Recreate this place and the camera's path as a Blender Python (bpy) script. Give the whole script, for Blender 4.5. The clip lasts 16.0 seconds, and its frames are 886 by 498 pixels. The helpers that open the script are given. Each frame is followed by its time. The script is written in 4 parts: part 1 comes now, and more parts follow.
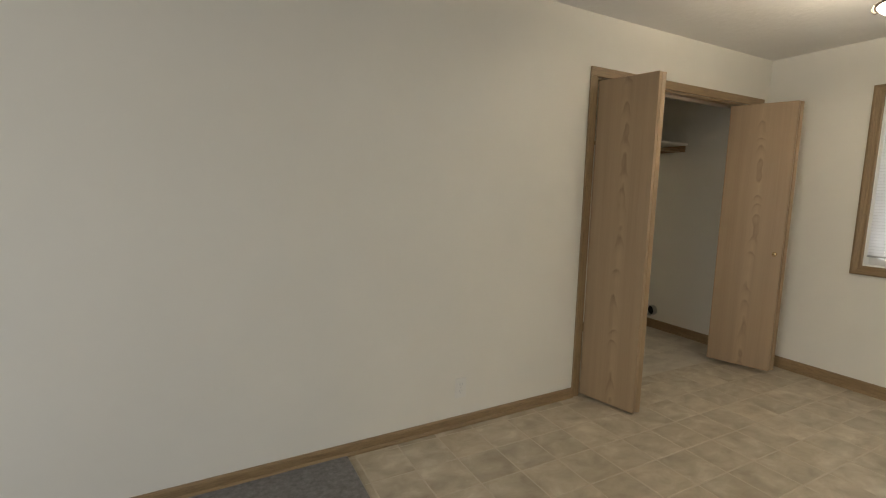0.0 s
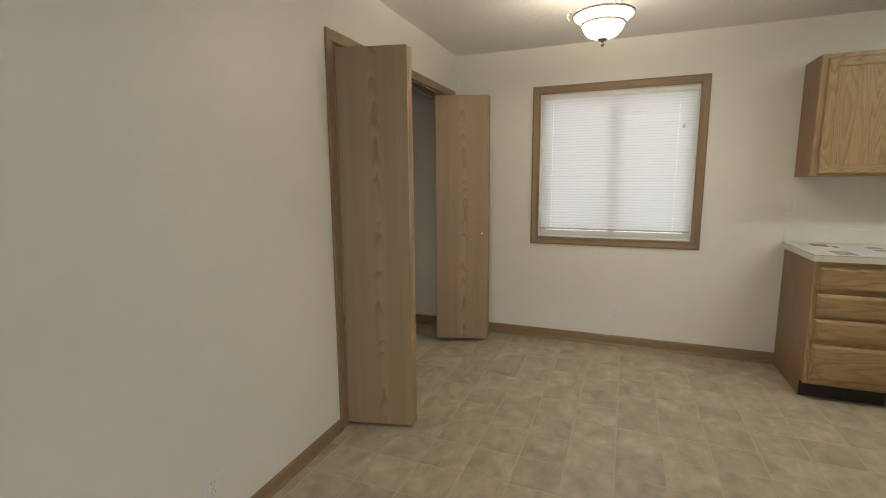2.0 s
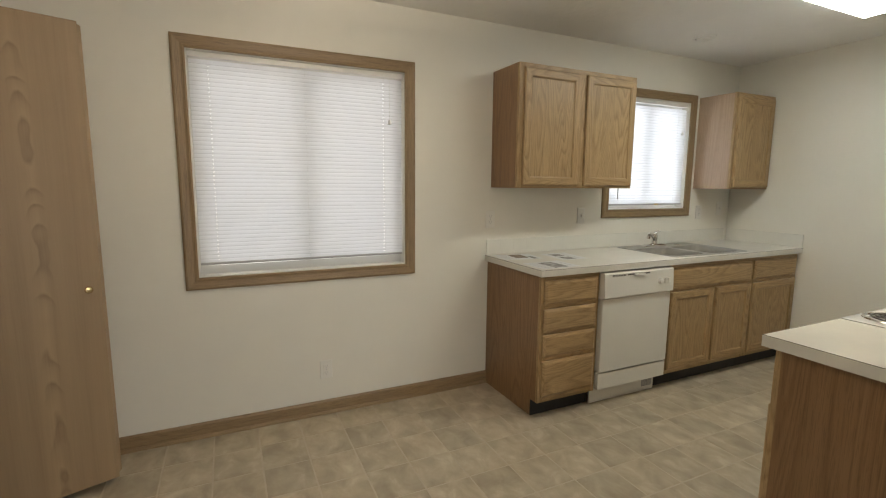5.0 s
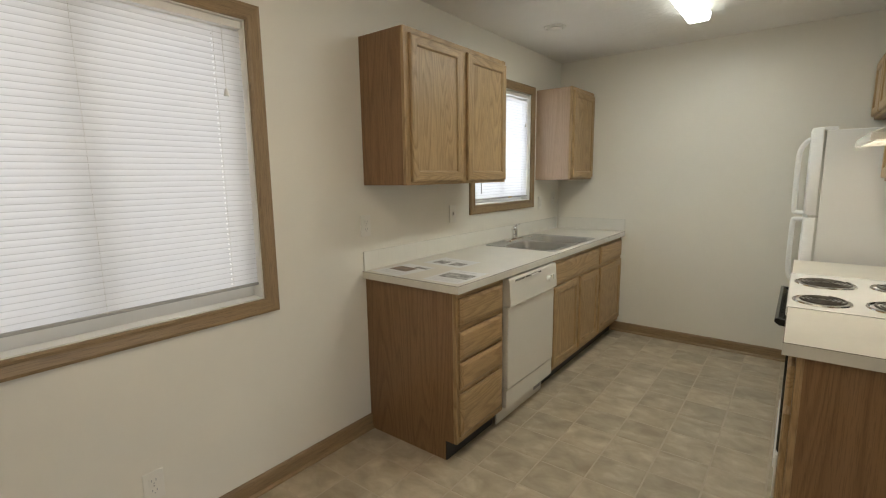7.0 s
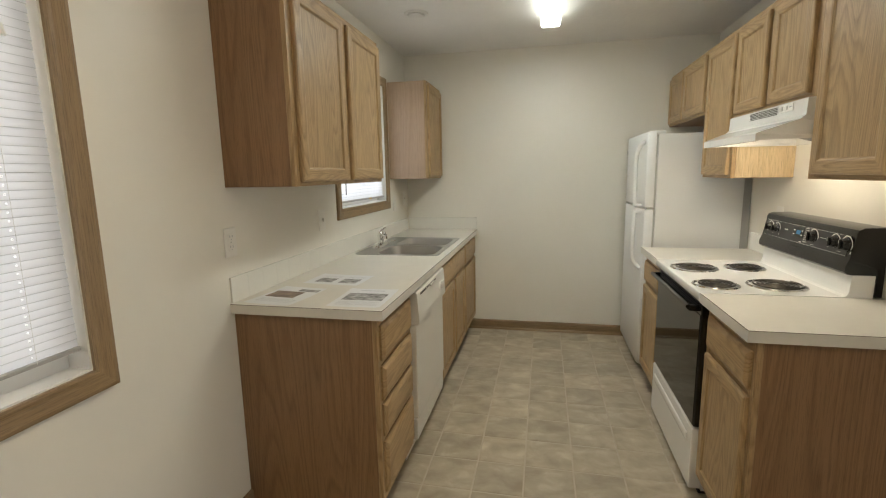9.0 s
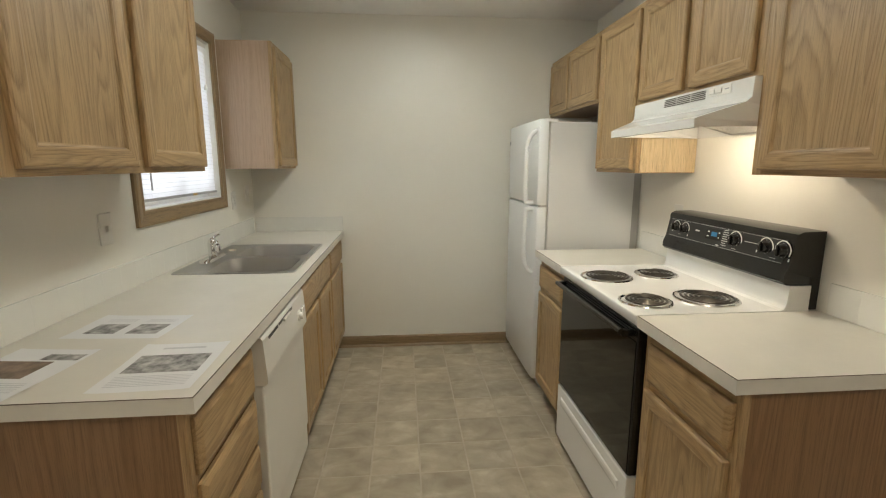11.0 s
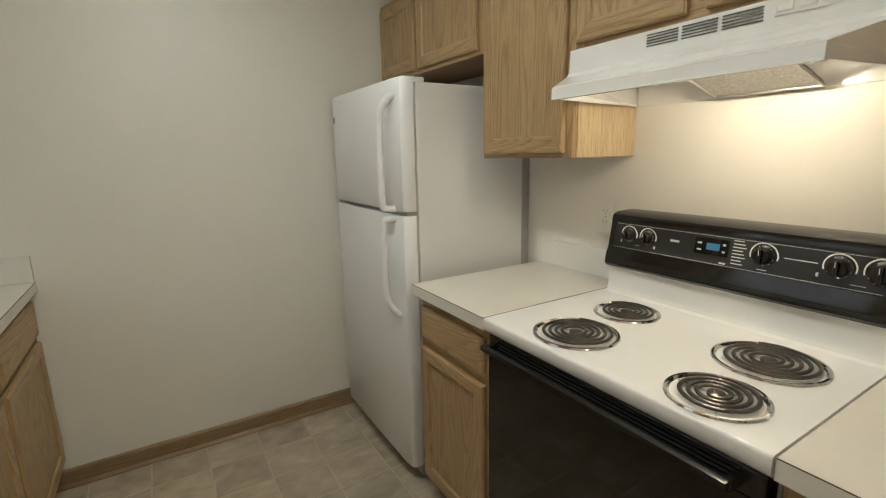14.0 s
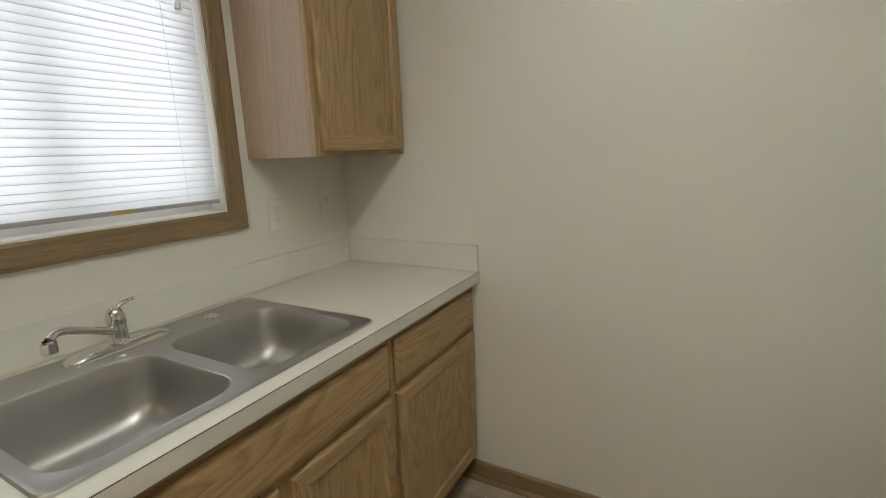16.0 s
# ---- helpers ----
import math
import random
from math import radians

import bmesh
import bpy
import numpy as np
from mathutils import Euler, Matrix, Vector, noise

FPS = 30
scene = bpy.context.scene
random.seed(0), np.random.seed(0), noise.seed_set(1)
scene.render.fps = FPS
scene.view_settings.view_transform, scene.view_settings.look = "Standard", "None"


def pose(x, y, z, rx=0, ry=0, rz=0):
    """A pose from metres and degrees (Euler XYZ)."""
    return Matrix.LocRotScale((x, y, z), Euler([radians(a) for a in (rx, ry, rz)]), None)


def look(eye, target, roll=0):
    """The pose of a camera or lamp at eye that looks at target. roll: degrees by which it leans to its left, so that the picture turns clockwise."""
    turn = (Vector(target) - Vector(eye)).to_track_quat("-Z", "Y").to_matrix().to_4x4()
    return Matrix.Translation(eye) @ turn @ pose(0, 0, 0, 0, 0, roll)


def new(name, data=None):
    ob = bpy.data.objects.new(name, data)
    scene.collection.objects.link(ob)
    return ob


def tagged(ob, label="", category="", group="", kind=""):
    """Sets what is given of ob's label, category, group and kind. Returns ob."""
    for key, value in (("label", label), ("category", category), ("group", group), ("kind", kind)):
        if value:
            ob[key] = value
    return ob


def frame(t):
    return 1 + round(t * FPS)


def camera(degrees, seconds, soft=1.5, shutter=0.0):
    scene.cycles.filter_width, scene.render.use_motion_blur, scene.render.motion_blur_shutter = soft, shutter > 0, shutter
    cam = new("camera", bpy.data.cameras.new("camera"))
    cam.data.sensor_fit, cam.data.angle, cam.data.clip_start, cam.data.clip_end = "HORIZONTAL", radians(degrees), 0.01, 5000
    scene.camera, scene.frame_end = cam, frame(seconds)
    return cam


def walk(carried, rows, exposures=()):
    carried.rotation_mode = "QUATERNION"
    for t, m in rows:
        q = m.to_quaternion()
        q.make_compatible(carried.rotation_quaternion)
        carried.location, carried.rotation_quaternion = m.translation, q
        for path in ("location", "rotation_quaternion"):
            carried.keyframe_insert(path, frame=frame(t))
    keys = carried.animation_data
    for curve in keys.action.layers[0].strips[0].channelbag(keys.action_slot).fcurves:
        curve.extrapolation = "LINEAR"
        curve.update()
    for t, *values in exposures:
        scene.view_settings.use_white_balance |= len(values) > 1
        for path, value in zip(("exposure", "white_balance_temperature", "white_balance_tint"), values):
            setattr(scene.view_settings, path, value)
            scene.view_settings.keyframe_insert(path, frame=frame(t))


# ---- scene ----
cam = camera(87.4, 16.0, soft=1.15)
PATH = [
    (0, (0.056, -0.032, 1.342), (0.981, 1.723, 1.091), 1.4),
    (0.5, (0.088, 0.183, 1.342), (1.282, 1.768, 1.09), 1.0),
    (1, (0.133, 0.342, 1.363), (1.606, 1.673, 1.119), 0.1),
    (1.5, (0.142, 0.543, 1.37), (1.849, 1.548, 1.093), 0.1),
    (2, (0.178, 0.747, 1.367), (2.018, 1.474, 1.074), -0.4),
    (2.5, (0.328, 0.921, 1.347), (2.24, 1.431, 1.059), -0.2),
    (3, (0.463, 1.048, 1.344), (2.427, 1.306, 1.071), -0.3),
    (3.5, (0.624, 1.191, 1.347), (2.605, 1.105, 1.082), 0.0),
    (4, (0.848, 1.28, 1.35), (2.791, 0.906, 1.057), -0.0),
    (4.5, (1.135, 1.279, 1.371), (3.018, 0.665, 1.088), 0.4),
    (7, (2.289, 1.375, 1.415), (3.498, -0.188, 1.106), -0.8),
    (7.5, (2.465, 1.31, 1.405), (3.503, -0.373, 1.111), -0.7),
    (8, (2.671, 1.304, 1.413), (3.538, -0.475, 1.119), 0.1),
    (8.5, (2.839, 1.302, 1.415), (3.454, -0.577, 1.113), -0.5),
    (11, (3.053, 0.647, 1.399), (2.887, -1.314, 1.041), -0.0),
    (11.5, (3.176, 0.456, 1.398), (2.701, -1.446, 1.003), 0.3),
    (12, (3.243, 0.29, 1.394), (2.492, -1.517, 0.977), -0.0),
    (12.5, (3.213, 0.082, 1.401), (2.326, -1.663, 0.992), -0.2),
    (13, (3.173, -0.08, 1.386), (2.198, -1.783, 1.0), -0.7),
    (13.5, (3.136, -0.271, 1.388), (2.096, -1.938, 1.014), -1.0),
    (14, (3.058, -0.468, 1.38), (2.032, -2.138, 0.978), -1.1),
    (14.5, (2.947, -0.677, 1.39), (2.136, -2.463, 0.999), -0.7),
    (15, (2.887, -0.86, 1.373), (2.48, -2.78, 0.99), -0.9),
    (15.5, (2.836, -1.045, 1.383), (3.052, -2.992, 0.98), -1.8),
    (16, (2.777, -1.243, 1.373), (3.729, -2.953, 0.965), -2.2),
]
EXPOSURES = [(0, 0.16), (1.5, 0.12), (3.0, 0.10), (4.5, 0.08), (7.0, 0.02), (8.5, 0.15), (11.5, 0.12), (13.5, -0.06), (14.5, -0.20), (15.5, -0.15), (16, -0.19)]
walk(cam, [(t, look(eye, target, roll)) for t, eye, target, roll in PATH], exposures=EXPOSURES)

# ---- world and lights ----
world = bpy.data.worlds.new("sky")
scene.world = world
world.use_nodes = True
sky = world.node_tree.nodes.new("ShaderNodeTexSky")
sky.sky_type, sky.sun_disc = "NISHITA", False
sky.sun_elevation, sky.sun_rotation = radians(40), radians(250)
world.node_tree.links.new(sky.outputs[0], world.node_tree.nodes["Background"].inputs[0])
world.node_tree.nodes["Background"].inputs[1].default_value = 0.12

DOME_GLOW, TUBE_GLOW, HOOD_GLOW = 20.0, 30.5, 160.0
DAY_W1, DAY_W2, DAY_WEST = 9.9, 16.5, 37.0


def day_lamp(name, m, w, h, power, colour):
    data = bpy.data.lights.new(name, "AREA")
    data.shape, data.size, data.size_y = "RECTANGLE", w, h
    data.energy, data.color = power, colour
    ob = new(name, data)
    ob.matrix_world = m
    return ob


# ---- materials ----
def nodes_of(name):
    m = bpy.data.materials.new(name)
    m.use_nodes = True
    nt = m.node_tree
    return m, nt, nt.nodes["Principled BSDF"]


def node(nt, kind, **inputs):
    n = nt.nodes.new(kind)
    for k, v in inputs.items():
        n.inputs[k.replace("_", " ")].default_value = v
    return n


def ramp(nt, src, stops):
    r = nt.nodes.new("ShaderNodeValToRGB")
    el = r.color_ramp.elements
    while len(el) < len(stops):
        el.new(0.5)
    for e, (p, c) in zip(el, stops):
        e.position, e.color = p, (*c, 1)
    nt.links.new(src, r.inputs[0])
    return r.outputs[0]


def bump(nt, bsdf, src, strength, distance):
    b = node(nt, "ShaderNodeBump", Strength=strength, Distance=distance)
    nt.links.new(src, b.inputs["Height"])
    nt.links.new(b.outputs[0], bsdf.inputs["Normal"])


def shade(c, k):
    return tuple(min(1.0, v * k) for v in c)


def paint(name, colour, rough=0.6, metal=0.0, var=0.05, scale=2.0, grain=0.0, gscale=200.0, vrough=0.06, coat=0.0, depth=0.002):
    """Plain surface with large soft stains and a fine relief."""
    m, nt, b = nodes_of(name)
    tc = nt.nodes.new("ShaderNodeTexCoord")
    n1 = node(nt, "ShaderNodeTexNoise", Scale=scale, Detail=5.0, Roughness=0.6)
    nt.links.new(tc.outputs["Object"], n1.inputs["Vector"])
    nt.links.new(ramp(nt, n1.outputs[0], [(0.3, shade(colour, 1 - var)), (0.7, shade(colour, 1 + var))]), b.inputs["Base Color"])
    n2 = node(nt, "ShaderNodeTexNoise", Scale=scale * 7, Detail=3.0)
    nt.links.new(tc.outputs["Object"], n2.inputs["Vector"])
    mr = node(nt, "ShaderNodeMapRange")
    mr.inputs["To Min"].default_value, mr.inputs["To Max"].default_value = max(0.02, rough - vrough), min(1, rough + vrough)
    nt.links.new(n2.outputs[0], mr.inputs["Value"])
    nt.links.new(mr.outputs[0], b.inputs["Roughness"])
    b.inputs["Metallic"].default_value = metal
    b.inputs["Coat Weight"].default_value = coat
    if grain:
        n3 = node(nt, "ShaderNodeTexNoise", Scale=gscale, Detail=4.0)
        nt.links.new(tc.outputs["Object"], n3.inputs["Vector"])
        bump(nt, b, n3.outputs[0], grain, depth)
    return m


def wood(name, light, dark, axis="z", rough=0.42, cathedral=1.0, fig=0.62, pore=0.30, run=0.55):
    """Oak: long grain along one axis, arched figure and fine dark pores; each board is offset by its own random."""
    m, nt, b = nodes_of(name)
    tc = nt.nodes.new("ShaderNodeTexCoord")
    info = nt.nodes.new("ShaderNodeObjectInfo")
    off = node(nt, "ShaderNodeVectorMath")
    off.operation = "SCALE"
    comb = node(nt, "ShaderNodeCombineXYZ", X=3.1, Y=5.3, Z=7.7)
    nt.links.new(comb.outputs[0], off.inputs[0])
    nt.links.new(info.outputs["Random"], off.inputs["Scale"])
    add = node(nt, "ShaderNodeVectorMath")
    nt.links.new(tc.outputs["Object"], add.inputs[0])
    nt.links.new(off.outputs[0], add.inputs[1])

    def stretched(across, along):
        mp = nt.nodes.new("ShaderNodeMapping")
        mp.inputs["Scale"].default_value = {"z": (across, across, along), "y": (across, along, across), "x": (along, across, across)}[axis]
        nt.links.new(add.outputs[0], mp.inputs["Vector"])
        return mp.outputs[0]

    big = node(nt, "ShaderNodeTexNoise", Scale=1.0, Detail=2.0, Roughness=0.45, Distortion=0.3)
    nt.links.new(stretched(5.0, run), big.inputs["Vector"])
    mul = node(nt, "ShaderNodeMath")
    mul.operation = "MULTIPLY"
    mul.inputs[1].default_value = 34.0 * cathedral
    nt.links.new(big.outputs[0], mul.inputs[0])
    fr = node(nt, "ShaderNodeMath")
    fr.operation = "FRACT"
    nt.links.new(mul.outputs[0], fr.inputs[0])
    rings = ramp(nt, fr.outputs[0], [(0.0, (1, 1, 1)), (0.45, (0.80, 0.80, 0.80)), (0.80, (0.12, 0.12, 0.12)), (1.0, (0.9, 0.9, 0.9))])
    pores = node(nt, "ShaderNodeTexNoise", Scale=1.0, Detail=4.0, Roughness=0.65)
    nt.links.new(stretched(430.0, 12.0), pores.inputs["Vector"])
    streak = node(nt, "ShaderNodeTexNoise", Scale=1.0, Detail=3.0)
    nt.links.new(stretched(38.0, 0.8), streak.inputs["Vector"])
    pr = ramp(nt, pores.outputs[0], [(0.38, (0, 0, 0)), (0.50, (1, 1, 1))])
    mix1 = nt.nodes.new("ShaderNodeMix")
    mix1.data_type = "FLOAT"
    mix1.inputs[0].default_value = fig
    nt.links.new(streak.outputs[0], mix1.inputs[2])
    nt.links.new(rings, mix1.inputs[3])
    mixc = nt.nodes.new("ShaderNodeMix")
    mixc.data_type = "RGBA"
    mixc.inputs[6].default_value, mixc.inputs[7].default_value = (*dark, 1), (*light, 1)
    nt.links.new(mix1.outputs[0], mixc.inputs[0])
    dk = nt.nodes.new("ShaderNodeMix")
    dk.data_type, dk.blend_type = "RGBA", "MULTIPLY"
    dk.inputs[0].default_value = pore
    nt.links.new(mixc.outputs[2], dk.inputs[6])
    nt.links.new(pr, dk.inputs[7])
    nt.links.new(dk.outputs[2], b.inputs["Base Color"])
    b.inputs["Roughness"].default_value = rough
    bump(nt, b, pores.outputs[0], 0.12, 0.001)
    return m


def cathedral_veneer(name, light, dark, centre):
    """Flat-sawn veneer: nested arches along a leaf's middle, straight grain at its edges. Runs on the leaf's own axes."""
    m, nt, b = nodes_of(name)
    tc = nt.nodes.new("ShaderNodeTexCoord")
    info = nt.nodes.new("ShaderNodeObjectInfo")
    sep = nt.nodes.new("ShaderNodeSeparateXYZ")
    nt.links.new(tc.outputs["Object"], sep.inputs[0])

    def calc(op, a, c):
        n = nt.nodes.new("ShaderNodeMath")
        n.operation = op
        for k, v in enumerate((a, c)):
            if isinstance(v, float):
                n.inputs[k].default_value = v
            else:
                nt.links.new(v, n.inputs[k])
        return n.outputs[0]

    def noise_at(sx, sz, detail):
        mp = nt.nodes.new("ShaderNodeMapping")
        mp.inputs["Scale"].default_value = (sx, sx, sz)
        nt.links.new(tc.outputs["Object"], mp.inputs["Vector"])
        n = node(nt, "ShaderNodeTexNoise", Scale=1.0, Detail=detail, Roughness=0.55)
        n.noise_dimensions = "4D"
        nt.links.new(calc("MULTIPLY", info.outputs["Random"], 9.0), n.inputs["W"])
        nt.links.new(mp.outputs[0], n.inputs["Vector"])
        return n.outputs[0]

    wander = calc("MULTIPLY", noise_at(0.0, 1.2, 1.0), 0.10)
    across = calc("SUBTRACT", calc("SUBTRACT", sep.outputs["X"], centre - 0.05), wander)
    f = calc("ADD", calc("MULTIPLY", calc("MULTIPLY", across, across), 430.0), calc("MULTIPLY", sep.outputs["Z"], 5.6))
    f = calc("ADD", f, calc("MULTIPLY", noise_at(3.0, 3.2, 2.0), 5.0))
    f = calc("ADD", f, calc("MULTIPLY", noise_at(40.0, 5.0, 2.0), 0.22))
    rings = ramp(nt, calc("FRACT", f, 0.0), [(0.0, (0.95, 0.95, 0.95)), (0.55, (0.72, 0.72, 0.72)), (0.86, (0.22, 0.22, 0.22)), (1.0, (0.9, 0.9, 0.9))])
    fine = noise_at(190.0, 5.0, 4.0)
    broad = noise_at(22.0, 0.5, 2.0)
    heart = nt.nodes.new("ShaderNodeMapRange")
    heart.inputs["From Max"].default_value = 0.036
    heart.inputs["To Min"].default_value, heart.inputs["To Max"].default_value = 1.0, 0.0
    nt.links.new(calc("ABSOLUTE", across, 0.0), heart.inputs["Value"])
    figure = calc("MULTIPLY", calc("SUBTRACT", rings, 0.7), heart.outputs[0])
    v = calc("ADD", calc("ADD", calc("MULTIPLY", figure, 0.66), 0.24), calc("MULTIPLY", broad, 0.50))
    v = calc("ADD", v, calc("MULTIPLY", fine, 0.22))
    nt.links.new(ramp(nt, v, [(0.22, dark), (0.80, light)]), b.inputs["Base Color"])
    b.inputs["Roughness"].default_value = 0.45
    bump(nt, b, fine, 0.1, 0.001)
    return m


def glow(name, colour, strength):
    m, nt, b = nodes_of(name)
    b.inputs["Base Color"].default_value = (0.8, 0.8, 0.78, 1)
    b.inputs["Emission Color"].default_value = (*colour, 1)
    b.inputs["Emission Strength"].default_value = strength
    return m


def floor_tile(name, tones, rough):
    """Printed stone look: mottled patches, each tile shifted by its own random."""
    m, nt, b = nodes_of(name)
    geo = nt.nodes.new("ShaderNodeNewGeometry")
    info = nt.nodes.new("ShaderNodeObjectInfo")
    off = node(nt, "ShaderNodeVectorMath")
    off.operation = "SCALE"
    comb = node(nt, "ShaderNodeCombineXYZ", X=13.0, Y=17.0, Z=9.0)
    nt.links.new(comb.outputs[0], off.inputs[0])
    nt.links.new(info.outputs["Random"], off.inputs["Scale"])
    add = node(nt, "ShaderNodeVectorMath")
    nt.links.new(geo.outputs["Position"], add.inputs[0])
    nt.links.new(off.outputs[0], add.inputs[1])
    mp = nt.nodes.new("ShaderNodeMapping")
    mp.inputs["Scale"].default_value = (1.0, 1.35, 1.0)
    nt.links.new(add.outputs[0], mp.inputs["Vector"])
    n = node(nt, "ShaderNodeTexNoise", Scale=7.5, Detail=5.0, Roughness=0.54, Distortion=0.4)
    nt.links.new(mp.outputs[0], n.inputs["Vector"])
    col = ramp(nt, n.outputs[0], [(0.3, tones[0]), (0.47, tones[1]), (0.58, tones[2]), (0.72, tones[3])])
    hv = nt.nodes.new("ShaderNodeHueSaturation")
    mr = node(nt, "ShaderNodeMapRange")
    mr.inputs["To Min"].default_value, mr.inputs["To Max"].default_value = 0.90, 1.09
    nt.links.new(info.outputs["Random"], mr.inputs["Value"])
    nt.links.new(mr.outputs[0], hv.inputs["Value"])
    nt.links.new(col, hv.inputs["Color"])
    nt.links.new(hv.outputs[0], b.inputs["Base Color"])
    b.inputs["Roughness"].default_value = rough
    fine = node(nt, "ShaderNodeTexNoise", Scale=90.0, Detail=4.0)
    nt.links.new(geo.outputs["Position"], fine.inputs["Vector"])
    bump(nt, b, fine.outputs[0], 0.15, 0.002)
    return m


WALL = paint("wall_paint", (0.78, 0.75, 0.675), 0.40, var=0.025, scale=1.3, grain=0.10, gscale=160.0)
CEIL = paint("ceiling_texture", (0.83, 0.81, 0.77), 0.8, var=0.03, scale=2.0, grain=0.55, gscale=26.0, depth=0.006)
OAK_V = wood("oak_vertical", (0.49, 0.335, 0.168), (0.265, 0.162, 0.070))
OAK_H = wood("oak_horizontal", (0.49, 0.335, 0.168), (0.265, 0.162, 0.070), "y")
# Redder side veneer, darkened further: the sides' shade is part of this colour.
OAK_SIDE_SHADED = wood("oak_veneer_side_shaded", (0.305, 0.175, 0.082), (0.180, 0.096, 0.042), "z", 0.36, 0.8, 0.55, 0.25, 0.3)
OAK_PALE = wood("pale_veneer_side", (0.50, 0.365, 0.255), (0.40, 0.28, 0.188), "z", 0.36, 0.8, 0.5, 0.15, 0.3)
OAK_RAW = wood("unstained_oak", (0.68, 0.53, 0.33), (0.57, 0.42, 0.24), "z", 0.5, 0.6)
BIFOLD = cathedral_veneer("bifold_veneer", (0.39, 0.272, 0.157), (0.215, 0.14, 0.077), 0.20)
TRIM_V = wood("trim_vertical", (0.325, 0.222, 0.116), (0.225, 0.145, 0.072), "z", 0.42, 0.5, 0.3)
TRIM_Y = wood("trim_along_y", (0.325, 0.222, 0.116), (0.225, 0.145, 0.072), "y", 0.42, 0.5, 0.3)
TRIM_X = wood("trim_along_x", (0.325, 0.222, 0.116), (0.225, 0.145, 0.072), "x", 0.42, 0.5, 0.3)
VINYL = floor_tile("vinyl_tile", [(0.335, 0.275, 0.195), (0.42, 0.352, 0.256), (0.47, 0.402, 0.298), (0.57, 0.505, 0.39)], 0.40)
TEXT_GREY = paint("faint_text", (0.60, 0.60, 0.61), 0.7)
GROUT = paint("vinyl_joint", (0.49, 0.42, 0.32), 0.5, var=0.1, scale=8.0)
CLOSET_TILE = floor_tile("closet_tile", [(0.46, 0.40, 0.32), (0.53, 0.47, 0.38), (0.58, 0.52, 0.42), (0.63, 0.57, 0.48)], 0.4)
CARPET = paint("grey_carpet", (0.27, 0.255, 0.245), 0.95, var=0.25, scale=45.0, grain=1.0, gscale=420.0, depth=0.01)
LAMINATE = paint("countertop_laminate", (0.70, 0.665, 0.59), 0.34, var=0.04, scale=6.0, grain=0.03, gscale=300.0)
LAM_EDGE = paint("laminate_edge", (0.69, 0.66, 0.59), 0.4, var=0.05, scale=9.0)
SEAM = paint("dark_seam", (0.10, 0.07, 0.045), 0.7)
ENAMEL = paint("white_enamel", (0.80, 0.79, 0.76), 0.16, var=0.015, scale=2.0, vrough=0.04, coat=0.3)
FRIDGE = paint("fridge_white", (0.78, 0.78, 0.77), 0.30, var=0.015, scale=2.0, grain=0.06, gscale=600.0, vrough=0.04)
BISQUE = paint("dishwasher_white", (0.74, 0.715, 0.66), 0.33, var=0.02, scale=2.0, vrough=0.05)
PLASTIC = paint("white_plastic", (0.78, 0.76, 0.71), 0.35, var=0.02)
BLACK_GLASS = paint("black_glass", (0.006, 0.006, 0.005), 0.05, var=0.1, vrough=0.02)
BLACK = paint("black_enamel", (0.012, 0.011, 0.010), 0.2, var=0.1)
GLOSS_BLACK = paint("glossy_black_enamel", (0.010, 0.0095, 0.009), 0.08, var=0.1, vrough=0.03)
PANEL_FACE = paint("control_panel_face", (0.014, 0.0135, 0.013), 0.34, var=0.08)
RUBBER = paint("black_rubber_kick", (0.016, 0.016, 0.017), 0.5, var=0.2, scale=12.0)
GREY_PRINT = paint("pale_print", (0.58, 0.58, 0.55), 0.5)
CHROME = paint("chrome", (0.75, 0.74, 0.72), 0.10, 1.0, var=0.04, scale=9.0, vrough=0.05)
STEEL = paint("brushed_steel", (0.50, 0.49, 0.47), 0.40, 1.0, var=0.03, scale=3.0, vrough=0.03)
COIL = paint("coil_metal", (0.105, 0.095, 0.082), 0.30, 0.8, var=0.25, scale=20.0)
MESH = paint("filter_mesh", (0.44, 0.43, 0.41), 0.32, 0.9, var=0.3, scale=130.0, grain=0.9, gscale=190.0, depth=0.004)
BRASS = paint("brass", (0.70, 0.55, 0.30), 0.25, 1.0)
BRONZE = paint("aged_metal", (0.20, 0.165, 0.13), 0.5, 0.6)
NICKEL = paint("brushed_nickel", (0.48, 0.43, 0.37), 0.3, 1.0)
TILE_WHITE = paint("white_glazed_tile", (0.77, 0.75, 0.69), 0.22, var=0.03, scale=4.0)
PAPER = paint("paper", (0.80, 0.80, 0.80), 0.8, var=0.02)
PHOTO = paint("grey_photo_print", (0.33, 0.32, 0.31), 0.55, var=0.85, scale=30.0)
PHOTO_BROWN = paint("brown_photo_print", (0.20, 0.14, 0.10), 0.55, var=0.6, scale=18.0)
INK = paint("ink_grey", (0.42, 0.42, 0.43), 0.7)
# Slots and latch recess are not cut; their inner shade is this dark colour.
RECESS_SHADE = paint("shaded_recess", (0.13, 0.12, 0.11), 0.7)
DARK = paint("dark_void", (0.02, 0.018, 0.016), 0.8)
LABEL_YELLOW = paint("warning_label", (0.55, 0.36, 0.10), 0.5)
LCD = glow("display_blue", (0.03, 0.20, 0.36), 0.5)
LCD.node_tree.nodes["Principled BSDF"].inputs["Base Color"].default_value = (0.01, 0.03, 0.05, 1)
BOWL_GLOW = glow("lit_frosted_glass", (1.0, 0.88, 0.69), DOME_GLOW)
TUBE = glow("lit_diffuser", (0.96, 1.0, 0.92), TUBE_GLOW)
TUBE_SIDE = glow("lit_diffuser_side", (0.96, 1.0, 0.92), TUBE_GLOW * 0.17)
